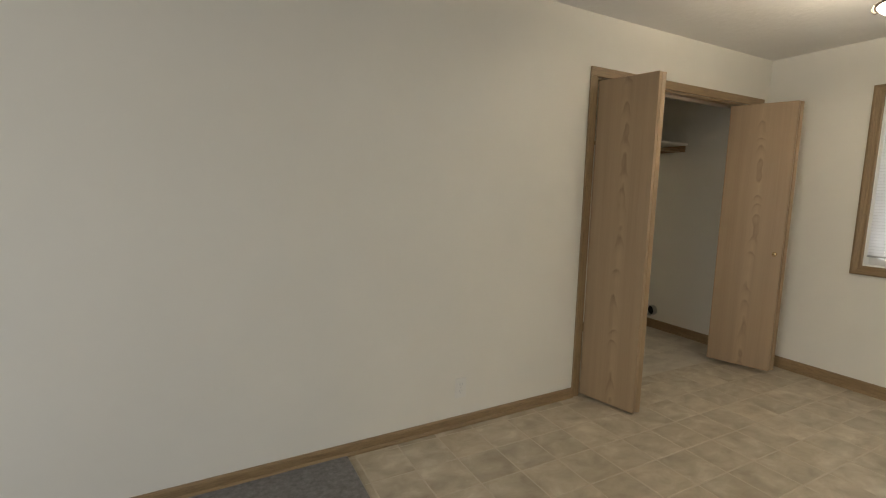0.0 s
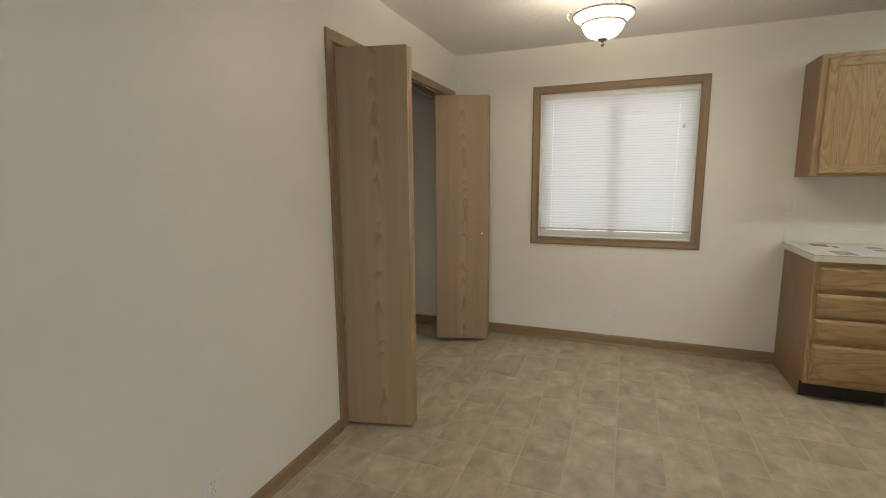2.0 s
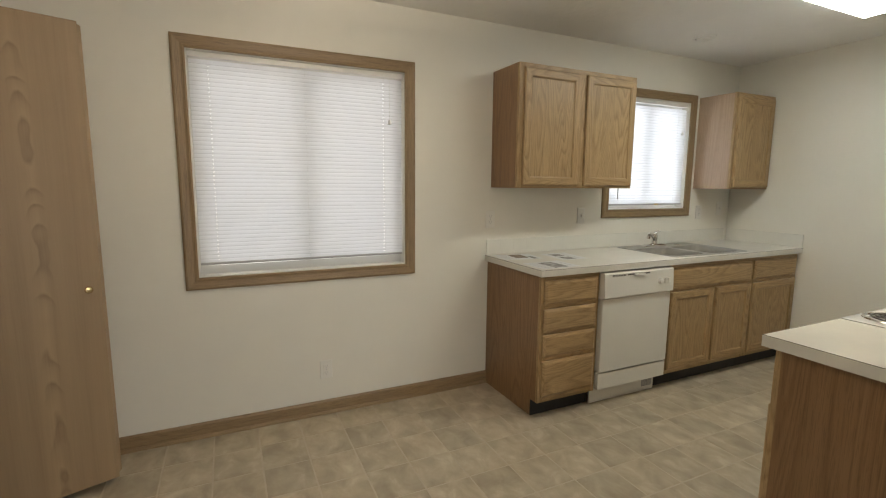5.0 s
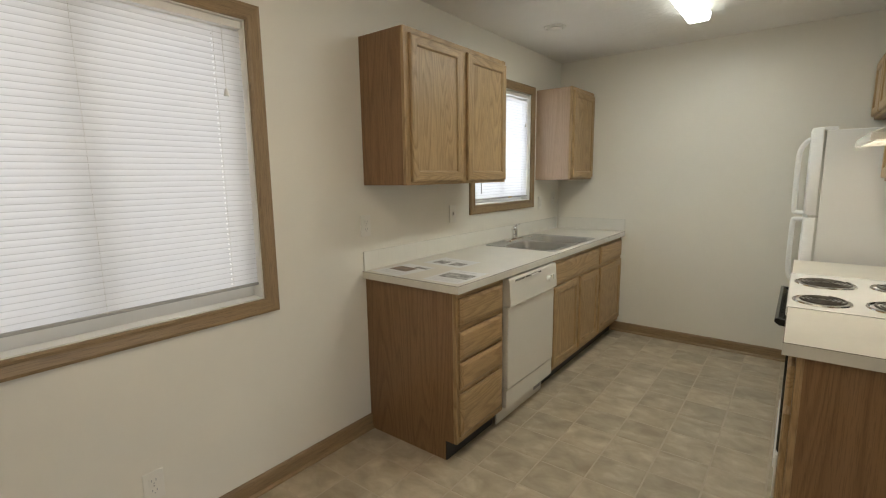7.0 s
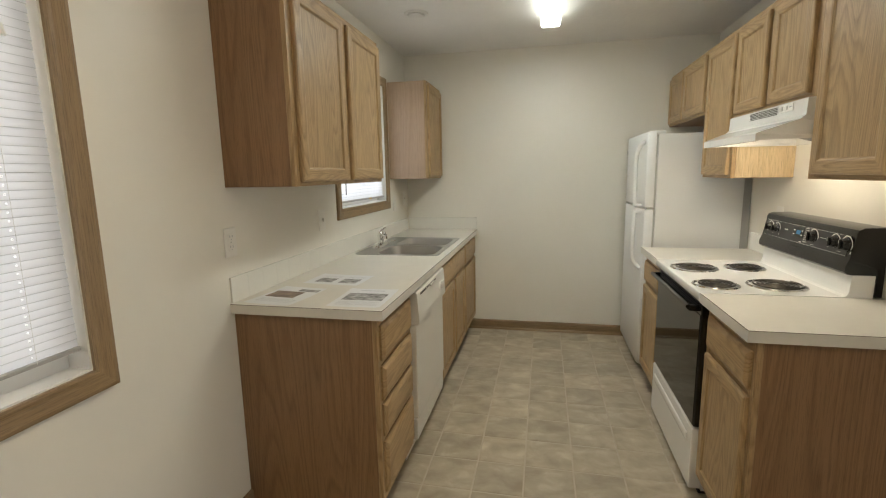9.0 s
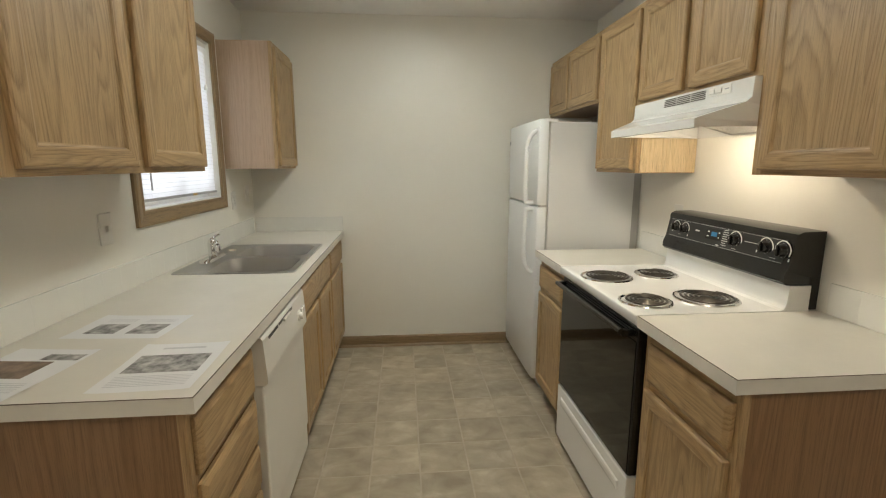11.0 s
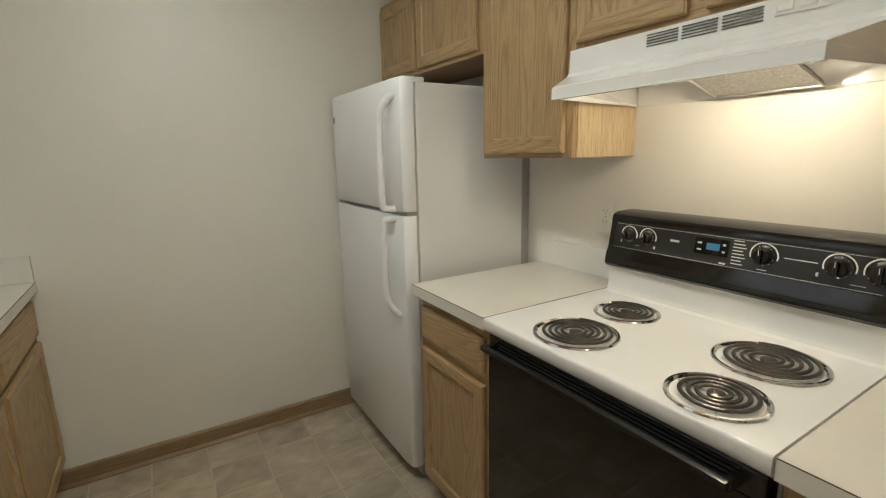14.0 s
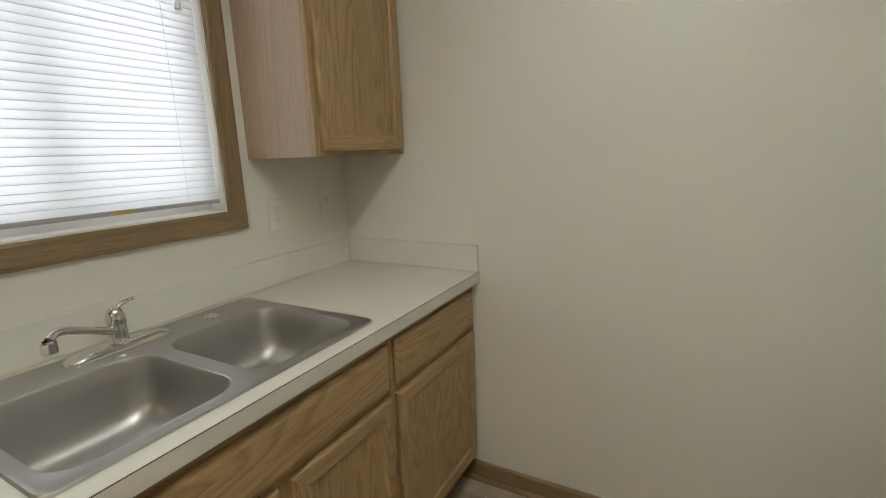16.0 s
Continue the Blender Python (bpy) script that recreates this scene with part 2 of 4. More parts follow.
BULB = glow("lit_bulb", (1.0, 0.87, 0.66), HOOD_GLOW)


def slat_material():
    m, nt, b = nodes_of("blind_slat")
    b.inputs["Base Color"].default_value = (0.82, 0.82, 0.82, 1)
    b.inputs["Roughness"].default_value = 0.4
    tr = node(nt, "ShaderNodeBsdfTranslucent")
    tr.inputs["Color"].default_value = (0.80, 0.80, 0.82, 1)
    mx = node(nt, "ShaderNodeMixShader")
    mx.inputs[0].default_value = 0.5
    nt.links.new(b.outputs[0], mx.inputs[1])
    nt.links.new(tr.outputs[0], mx.inputs[2])
    nt.links.new(mx.outputs[0], nt.nodes["Material Output"].inputs["Surface"])
    return m


def glass_material():
    m, nt, b = nodes_of("window_glass")
    b.inputs["Base Color"].default_value = (1, 1, 1, 1)
    b.inputs["Roughness"].default_value = 0.01
    b.inputs["Transmission Weight"].default_value = 1.0
    b.inputs["IOR"].default_value = 1.45
    return m


SLAT, GLASS = slat_material(), glass_material()
# Opaque grey strip that paints the shade line where two slats overlap.
SLAT_OVERLAP_SHADE = paint("slat_overlap_shade", (0.60, 0.60, 0.60), 0.4, var=0.03)
# White rail's backlit shade put into this grey; wand and fridge rear share it.
GREY_AND_RAIL_SHADE = paint("grey_and_rail_shade", (0.42, 0.41, 0.39), 0.45, var=0.05)


# ---- building helpers ----
def thing(name, origin, label, category, group="", kind=""):
    ob = new(name)
    ob.location = origin
    ob.empty_display_size = 0.1
    return tagged(ob, label, category, group, kind)


def root_of(ob):
    while ob.parent:
        ob = ob.parent
    return ob


def link_mesh(name, bm, materials):
    me = bpy.data.meshes.new(name)
    bmesh.ops.recalc_face_normals(bm, faces=bm.faces)
    bm.to_mesh(me)
    bm.free()
    for m in materials if isinstance(materials, (list, tuple)) else [materials]:
        me.materials.append(m)
    return new(name, me)


def part(name, bm, material, parent, label="", smooth=False):
    """One mesh, built in world places, as a part of a thing."""
    at = root_of(parent).location
    bmesh.ops.translate(bm, verts=bm.verts, vec=-at)
    ob = link_mesh(name, bm, material)
    ob.parent = parent
    if smooth:
        soften(ob)
    return tagged(ob, label)


def soften(ob, angle=35):
    for p in ob.data.polygons:
        p.use_smooth = True
    ob.data.set_sharp_from_angle(angle=radians(angle))


def solo(name, bm, material, label, category="", kind="", group="", smooth=False):
    ob = link_mesh(name, bm, material)
    if smooth:
        soften(ob)
    return tagged(ob, label, category, group, kind)


def box(bm, x0, x1, y0, y1, z0, z1, bev=0.0, mat=0, seg=2):
    vs = [bm.verts.new((x, y, z)) for x in (x0, x1) for y in (y0, y1) for z in (z0, z1)]
    fs = [bm.faces.new([vs[i] for i in q]) for q in ((0, 1, 3, 2), (4, 6, 7, 5), (0, 4, 5, 1), (2, 3, 7, 6), (0, 2, 6, 4), (1, 5, 7, 3))]
    for f in fs:
        f.material_index = mat
    if bev:
        es = {e for f in fs for e in f.edges}
        out = bmesh.ops.bevel(bm, geom=list(es), offset=bev, segments=seg, profile=0.5, affect="EDGES")
        for f in out["faces"]:
            f.material_index = mat
    return bm


def boxes(*specs, bev=0.0):
    bm = bmesh.new()
    for s in specs:
        box(bm, *s, bev=bev)
    return bm


def extrude_y(bm, profile, y0, y1):
    """A closed (x, z) outline carried along y."""
    a = [bm.verts.new((x, y0, z)) for x, z in profile]
    b = [bm.verts.new((x, y1, z)) for x, z in profile]
    n = len(profile)
    for i in range(n):
        bm.faces.new((a[i], a[(i + 1) % n], b[(i + 1) % n], b[i]))
    bm.faces.new(a)
    bm.faces.new(b)
    return bm


def extrude_x(bm, profile, x0, x1):
    a = [bm.verts.new((x0, y, z)) for y, z in profile]
    b = [bm.verts.new((x1, y, z)) for y, z in profile]
    n = len(profile)
    for i in range(n):
        bm.faces.new((a[i], a[(i + 1) % n], b[(i + 1) % n], b[i]))
    bm.faces.new(a)
    bm.faces.new(b)
    return bm


def loft(bm, loops, cap_first=False, cap_last=False, mats=None):
    rows = [[bm.verts.new(p) for p in loop] for loop in loops]
    n = len(rows[0])
    for r0, r1 in zip(rows, rows[1:]):
        for i in range(n):
            f = bm.faces.new((r0[i], r0[(i + 1) % n], r1[(i + 1) % n], r1[i]))
            if mats:
                f.material_index = mats[i]
    if cap_first:
        bm.faces.new(rows[0])
    if cap_last:
        bm.faces.new(rows[-1])
    return rows


def revolve(bm, profile, centre, seg=32, axis="z", cap_first=False, cap_last=False):
    """(radius, along) pairs turned about an axis."""
    cx, cy, cz = centre
    loops = []
    for r, h in profile:
        loop = []
        for i in range(seg):
            a = 2 * math.pi * i / seg
            u, v = r * math.cos(a), r * math.sin(a)
            loop.append({"z": (cx + u, cy + v, cz + h), "x": (cx + h, cy + u, cz + v), "y": (cx + u, cy + h, cz + v)}[axis])
        loops.append(loop)
    loft(bm, loops, cap_first, cap_last)
    return bm


def tube(bm, pts, r, seg=8, flat=1.0):
    """A round bar along points, its section carried along without twist; the ends closed."""
    pts = [Vector(p) for p in pts]
    loops, side = [], None
    for i, p in enumerate(pts):
        d = (pts[min(i + 1, len(pts) - 1)] - pts[max(i - 1, 0)]).normalized()
        if side is None:
            side = d.cross(Vector((0, 0, 1)))
            if side.length < 0.05:
                side = d.cross(Vector((0, 1, 0)))
        side = (side - d * side.dot(d)).normalized()
        up = side.cross(d)
        rr = r[i] if isinstance(r, (list, tuple)) else r
        loops.append([p + side * rr * math.cos(2 * math.pi * k / seg) + up * rr * flat * math.sin(2 * math.pi * k / seg) for k in range(seg)])
    loft(bm, loops, True, True)
    return bm


def arc_points(ctrl, n=24):
    """A smooth line through control points."""
    ctrl = [Vector(c) for c in ctrl]
    out = []
    pts = [ctrl[0] * 2 - ctrl[1]] + ctrl + [ctrl[-1] * 2 - ctrl[-2]]
    per = max(2, n // (len(ctrl) - 1))
    for a, b, c, d in zip(pts, pts[1:], pts[2:], pts[3:]):
        for k in range(per):
            t = k / per
            out.append(0.5 * (2 * b + (c - a) * t + (2 * a - 5 * b + 4 * c - d) * t * t + (3 * b - a - 3 * c + d) * t ** 3))
    out.append(ctrl[-1])
    return out


def rounded(x0, x1, y0, y1, z, r, n=5):
    out = []
    for cx, cy, a0 in ((x1 - r, y1 - r, 0), (x0 + r, y1 - r, 90), (x0 + r, y0 + r, 180), (x1 - r, y0 + r, 270)):
        for k in range(n + 1):
            a = radians(a0 + 90 * k / n)
            out.append((cx + r * math.cos(a), cy + r * math.sin(a), z))
    return out


# ---- the plan ----
XE, YN, YS, XK, CEILING = 4.14, 2.17, -2.83, 1.665, 2.425   # window wall, closet wall, end wall, range wall
XW, YB = -2.6, 3.25                                         # living-room wall, back of the closet
W1 = (0.28, 1.437, 0.892, 2.052)                            # clear openings: y0, y1, z0, z1
W2 = (-2.238, -1.388, 1.208, 2.072)
CL = (2.262, 4.0, 2.058)                                    # closet opening: x0, x1, height
CARPET_X = 0.668
T = 0.13


def wall_with_holes_x(name, x0, x1, y0, y1, holes, label):
    """A wall across x with openings (y0, y1, z0, z1)."""
    bm = bmesh.new()
    y = y0
    for h in sorted(holes):
        box(bm, x0, x1, y, h[0], 0, CEILING)
        box(bm, x0, x1, h[0], h[1], 0, h[2])
        box(bm, x0, x1, h[0], h[1], h[3], CEILING)
        y = h[1]
    box(bm, x0, x1, y, y1, 0, CEILING)
    return solo(name, bm, WALL, label, "wall", "structure")


wall_with_holes_x("wall_east", XE, XE + T, YS - T, YB + T, [W1, W2], "cream painted drywall wall with two windows")
solo("wall_south", boxes((XW - T, XE, YS - T, YS, 0, CEILING)), WALL, "cream painted drywall end wall of the kitchen", "wall", "structure")
SKEW = 0.026


def north_y(x):
    """The living-room stretch of the closet wall runs a little out of square."""
    return YN - SKEW * max(0.0, CL[0] - x)


def skewed(bm):
    for v in bm.verts:
        v.co.y -= YN - north_y(v.co.x)
    return bm


solo("wall_north", boxes((CL[1], XE, YN, YN + T, 0, CEILING), (CL[0], CL[1], YN, YN + T, CL[2], CEILING)),
     WALL, "cream painted drywall wall with a wide closet opening", "wall", "structure")
solo("wall_north_living", skewed(boxes((XW, CL[0], YN, YN + T, 0, CEILING))), WALL, "cream painted drywall wall beside the closet", "wall", "structure")
solo("wall_kitchen", boxes((XK - 0.115, XK, -1.955, -0.262, 0, CEILING), (XK - 0.115, XK - 0.027, YS, -1.955, 0, CEILING)), WALL, "cream painted partition wall behind the range", "wall", "structure")
solo("wall_closet_back", boxes((1.9, XE, YB, YB + T, 0, CEILING)), WALL, "plain painted back wall of the closet", "wall", "structure")
solo("wall_closet_side", boxes((1.9, 2.0, YN + T, YB, 0, CEILING)), WALL, "plain painted side wall of the closet", "wall", "structure")
WEST_WIN = (-1.6, 0.9, 0.05, 2.05)
wall_with_holes_x("wall_west", XW - T, XW, YS, YN + T, [WEST_WIN], "plain painted living room wall with a glazed opening")
solo("ceiling", boxes((XW - T, XE + T, YS - T, YB + T, CEILING, CEILING + 0.12)), CEIL, "white textured drywall ceiling", "ceiling", "structure")
solo("ground", boxes((-60, 60, -60, 60, -0.6, -0.5)), paint("outside_ground", (0.18, 0.18, 0.13), 0.9, var=0.3), "plain ground outside the house", "ground", "structure")
floor = solo("floor", boxes((CARPET_X, XE + T, YS - T, YB + T, -0.12, -0.0012)), GROUT, "beige stone-look vinyl tile floor", "floor", "structure")
solo("carpet", boxes((XW - T, CARPET_X, YS - T, YN + T, -0.12, 0.009)), CARPET, "grey cut-pile carpet beside the vinyl floor", "carpet", "structure")

# daylight in the openings
day_lamp("daylight_window_dining", look((XE + 0.30, (W1[0] + W1[1]) / 2, 1.5), (0, (W1[0] + W1[1]) / 2, 1.5)), 1.5, 1.4, DAY_W1, (1.0, 0.975, 0.94))
day_lamp("daylight_window_sink", look((XE + 0.30, (W2[0] + W2[1]) / 2, 1.65), (0, (W2[0] + W2[1]) / 2, 1.65)), 1.2, 1.1, DAY_W2, (0.90, 0.94, 1.0))
day_lamp("daylight_living_room", look((XW - 0.02, -0.35, 1.05), (5, -0.35, 1.05)), 2.4, 1.9, DAY_WEST, (0.96, 0.97, 0.97))


# ---- baseboards and casings ----
def board_profile(depth, h):
    return [(0, 0), (depth + 0.011, 0), (depth + 0.010, 0.008), (depth + 0.003, 0.017), (depth, 0.018), (depth, h - 0.012), (depth - 0.003, h - 0.004), (depth - 0.007, h), (0, h)]


def baseboard_x(x0, x1, y, facing, label="stained wooden baseboard with a quarter-round shoe"):
    bm = extrude_x(bmesh.new(), [(y + facing * d, z) for d, z in board_profile(0.013, 0.085)], x0, x1)
    return solo("baseboard", bm, TRIM_X, label, "baseboard", "structure")


def baseboard_y(y0, y1, x, facing, label="stained wooden baseboard with a quarter-round shoe"):
    bm = extrude_y(bmesh.new(), [(x + facing * d, z) for d, z in board_profile(0.013, 0.085)], y0, y1)
    return solo("baseboard", bm, TRIM_Y, label, "baseboard", "structure")


solo("baseboard", skewed(extrude_x(bmesh.new(), [(YN - d, z) for d, z in board_profile(0.013, 0.062)], XW, 2.203)), TRIM_X, "stained wooden baseboard with a quarter-round shoe", "baseboard", "structure")
baseboard_y(-0.325, YN, XE, -1)
baseboard_x(1.72, 3.60, YS, 1)
baseboard_y(YN + T, YB, XE, -1, "stained baseboard inside the closet")
baseboard_x(2.0, XE - 0.03, YB, -1, "stained baseboard inside the closet")


def casing_loop(u0, u1, v0, v1, width):
    """Nested rectangles for a picture-frame casing: (inset outward, proud)."""
    return [[(u0 - o, v0 - o), (u1 + o, v0 - o), (u1 + o, v1 + o), (u0 - o, v1 + o)] for o in (0, 0, 0.008, 0.02, width - 0.012, width, width)], (0, 0.010, 0.013, 0.011, 0.016, 0.013, 0)


def window_unit(name, hole, label):
    y0, y1, z0, z1 = hole
    win = thing(name, (XE, (y0 + y1) / 2, z0), label, "window", kind="structure")
    loops, proud = casing_loop(y0, y1, z0, z1, 0.064)
    bm = bmesh.new()
    loft(bm, [[(XE - p, u, v) for u, v in lp] for lp, p in zip(loops, proud)], mats=[0, 1, 0, 1])
    part("casing", bm, [TRIM_Y, TRIM_V], win, "brown stained wooden casing")
    d = XE + T
    e = 0.005
    part("jamb", boxes((XE + 0.002, d, y0, y1, z0, z0 + e), (XE + 0.002, d, y0, y1, z1 - e, z1), (XE + 0.002, d, y0, y0 + e, z0 + e, z1 - e), (XE + 0.002, d, y1 - e, y1, z0 + e, z1 - e)), PLASTIC, win, "white jamb liner")
    f = 0.045
    fx0, fx1 = XE + 0.075, XE + 0.125
    a0, a1, b0, b1 = y0 + e, y1 - e, z0 + e, z1 - e
    part("window_frame", boxes((fx0, fx1, a0, a1, b0, b0 + f), (fx0, fx1, a0, a1, b1 - f, b1), (fx0, fx1, a0, a0 + f, b0 + f, b1 - f), (fx0, fx1, a1 - f, a1, b0 + f, b1 - f)), PLASTIC, win, "white vinyl sliding frame")
    mid = (a0 + a1) / 2
    part("meeting_stile", boxes((fx0 + 0.004, fx1 - 0.004, mid - 0.025, mid + 0.025, b0 + f, b1 - f), bev=0.002), PLASTIC, win)
    for q0, q1, gx in ((a0 + f, mid - 0.025, 0.012), (mid + 0.025, a1 - f, 0.026)):
        pane = part("pane", boxes((fx0 + gx, fx0 + gx + 0.004, q0, q1, b0 + f, b1 - f)), GLASS, win, "clear glass pane")
        pane.visible_shadow = False
    return win


window_unit("window_1", W1, "sliding window in brown wooden casing behind closed blinds")
window_unit("window_2", W2, "small sliding window in brown wooden casing over the sink")


def blind(hole, bottom, cord_y, holes_at, label, wand=None):
    y0, y1, z0, z1 = hole
    y0, y1 = y0 + 0.007, y1 - 0.007
    x = XE + 0.028
    b = thing("mini_blind", (x, (y0 + y1) / 2, z1 - 0.012), label, "blind", "window blinds")
    bm = bmesh.new()
    box(bm, x - 0.014, x + 0.014, y0, y1, z1 - 0.034, z1 - 0.006, 0.002)
    part("headrail", bm, PLASTIC, b, "white metal headrail")
    bm = bmesh.new()
    box(bm, x - 0.013, x + 0.009, y0 + 0.004, y1 - 0.004, bottom - 0.006, bottom + 0.006, 0.003)
    part("bottom_rail", bm, GREY_AND_RAIL_SHADE, b, "white bottom rail with its backlit shade painted in")
    pitch = 0.0213
    n = int((z1 - 0.038 - bottom - 0.01) / pitch)
    # one slat: a shallow curved strip, tilted nearly shut, with punched cord holes
    cuts = [y0 + 0.004]
    for h in sorted(holes_at):
        cuts += [h - 0.0022, h + 0.0022]
    cuts.append(y1 - 0.004)
    tilt = radians(76)
    width, prof = 0.0240, []
    for share in (-0.5, -0.33, -0.17, 0.0, 0.17, 0.30, 0.425, 0.5):
        d = share * width
        bow = 0.0012 * (1 - (2 * share) ** 2)
        prof.append((-d * math.cos(tilt) - bow * math.sin(tilt), -d * math.sin(tilt) + bow * math.cos(tilt)))
    bm = bmesh.new()
    grid = [[bm.verts.new((px, yy, pz)) for px, pz in prof] for yy in cuts]
    for i in range(len(cuts) - 1):
        for k in range(7):
            if i % 2 == 1 and k == 2:
                continue
            # the lowest strip carries the painted overlap shade
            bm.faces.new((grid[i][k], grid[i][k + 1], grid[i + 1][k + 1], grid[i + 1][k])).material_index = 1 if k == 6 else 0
    first = None
    for i in range(n):
        z = bottom + 0.016 + i * pitch
        if first is None:
            bmesh.ops.translate(bm, verts=bm.verts, vec=(0, -b.location.y, 0))
            first = link_mesh("slat", bm, [SLAT, SLAT_OVERLAP_SHADE])
            soften(first, 60)
            ob = first
        else:
            ob = new("slat", first.data)
        ob.parent = b
        ob.location = (0, 0, z - b.location.z)
        ob.rotation_euler = (random.uniform(-0.0012, 0.0012), random.uniform(-0.008, 0.008), 0)
    for cy in cord_y:
        part("ladder_cord", tube(bmesh.new(), [(x - 0.014, cy, z1 - 0.04), (x - 0.014, cy, bottom)], 0.0005, 5), PLASTIC, b)
    if wand:
        wy, wz = wand
        part("pull_cord", tube(bmesh.new(), [(x - 0.02, wy, z1 - 0.03), (x - 0.021, wy, wz)], 0.001, 5), PLASTIC, b)
        bm = revolve(bmesh.new(), [(0.002, 0.03), (0.006, 0.026), (0.011, 0.002), (0.010, 0.0)], (x - 0.021, wy, wz - 0.02), 10, cap_first=True, cap_last=True)
        part("tassel", bm, PLASTIC, b, "grey plastic tassel", True)
    return b


blind(W1, 0.960, (1.338, 0.86, 0.406), (1.338, 0.406), "white aluminium mini blind, fully lowered and closed", (0.373, 1.765))
sink_blind = blind(W2, 1.245, (-1.50, -2.12), (), "white mini blind lowered over the sink window", (-2.17, 1.83))
part("tilt_wand", tube(bmesh.new(), [(XE + 0.010, -1.495, W2[3] - 0.03), (XE + 0.006, -1.493, 1.288)], 0.004, 8), GREY_AND_RAIL_SHADE, sink_blind, "grey plastic tilt wand", True)
part("warning_label", boxes((XE + 0.0142, XE + 0.0148, -1.955, -1.905, 1.239, 1.250)), LABEL_YELLOW, sink_blind, "small yellow warning label")
for q in range(2):
    part("text_bar", boxes((XE + 0.0142, XE + 0.0148, -2.09, -1.975, 1.2405 + q * 0.006, 1.2425 + q * 0.006)), INK, sink_blind)

# closet casing, lining and track
closet_trim = thing("closet_casing", (3.13, YN, 0), "brown stained wooden casing round the closet opening", "door casing", kind="structure")
cx0, cx1, ch = CL
part("casing_side", boxes((cx0 - 0.058, cx0, YN - 0.016, YN, 0, ch), bev=0.003), TRIM_V, closet_trim)
part("casing_side", boxes((cx1, cx1 + 0.058, YN - 0.016, YN, 0, ch), bev=0.003), TRIM_V, closet_trim)
part("casing_head", boxes((cx0 - 0.058, cx1 + 0.058, YN - 0.017, YN, ch, ch + 0.058), bev=0.003), TRIM_X, closet_trim)
part("lining", boxes((cx0, cx0 + 0.012, YN, YN + T, 0, ch - 0.012)), TRIM_V, closet_trim)
part("lining", boxes((cx1 - 0.012, cx1, YN, YN + T, 0, ch - 0.012)), TRIM_V, closet_trim)
part("lining", boxes((cx0, cx1, YN, YN + T, ch - 0.012, ch)), TRIM_X, closet_trim)
part("track", boxes((cx0 + 0.015, cx1 - 0.015, YN + 0.045, YN + 0.075, ch - 0.032, ch - 0.012)), NICKEL, closet_trim, "metal door track")


def bifold(pivot, fold, guide, label, knob=None, foot=0.013):
    """Two flush leaves folded out from the opening."""
    d = thing("bifold_door", (*pivot, 0), label, "bifold door", "closet doors")
    for a, b in ((pivot, fold[0]), (fold[1], guide)):
        a, b = Vector((*a, 0)), Vector((*b, 0))
        u = (b - a)
        w = u.length
        leaf = link_mesh("leaf", box(bmesh.new(), 0, w, -0.016, 0.016, foot, 2.035, 0.003), BIFOLD)
        leaf.parent = d
        leaf.location = a - d.location
        leaf.rotation_euler = (0, 0, math.atan2(u.y, u.x))
        tagged(leaf, "flush oak-veneer leaf")
    for z in (0.25, 1.0, 1.8):
        c = (Vector((*fold[0], 0)) + Vector((*fold[1], 0))) / 2
        part("hinge", boxes((c.x - 0.016, c.x + 0.016, c.y + 0.012, c.y + 0.018, z - 0.035, z + 0.035)), BRASS, d, "brass hinge")
    if knob:
        (kx, ky), ang = knob
        bm = revolve(bmesh.new(), [(0.007, 0.0), (0.006, 0.012), (0.013, 0.017), (0.016, 0.024), (0.012, 0.031), (0.0, 0.033)], (0, 0, 0), 14, "x", True, False)
        bmesh.ops.rotate(bm, verts=bm.verts, cent=(0, 0, 0), matrix=Matrix.Rotation(ang, 3, "Z"))
        bmesh.ops.translate(bm, verts=bm.verts, vec=(kx, ky, 0.93))
        part("knob", bm, BRASS, d, "small round brass knob", True)
    return d


bifold((2.288, 2.165), ((2.375, 1.80), (2.405, 1.80)), (2.47, 2.20), "oak veneer bifold door folded open beside the closet casing")
bifold((3.98, 2.20), ((3.895, 1.805), (3.858, 1.805)), (3.715, 2.205), "oak veneer bifold door folded open near the window wall", ((3.845, 1.85), math.pi + 0.35), 0.036)

# closet inside
shelf = thing("closet_shelf", (3.07, 3.05, 1.80), "white closet shelf on a wooden cleat", "shelf")
part("board", boxes((2.0, XE, 2.84, YB, 1.815, 1.834), bev=0.001), PLASTIC, shelf, "white shelf board")
part("cleat", boxes((XE - 0.02, XE, 2.86, YB, 1.755, 1.813), bev=0.002), TRIM_Y, shelf, "brown wooden cleat")
part("hanging_rod", tube(bmesh.new(), [(2.0, 2.92, 1.77), (XE - 0.02, 2.92, 1.77)], 0.016, 12), TRIM_X, shelf, "wooden hanging rod", True)
vent = thing("dryer_vent", (XE, 3.07, 0.18), "grey metal dryer vent outlet in the closet wall", "vent")
part("collar", revolve(bmesh.new(), [(0.052, 0.0), (0.052, -0.05), (0.056, -0.054), (0.049, -0.054), (0.048, 0.0)], (XE, 3.07, 0.18), 24, "x"), STEEL, vent, "", True)
part("duct_inside", revolve(bmesh.new(), [(0.048, -0.01), (0.001, -0.01)], (XE, 3.07, 0.18), 24, "x"), DARK, vent, "dark duct opening")


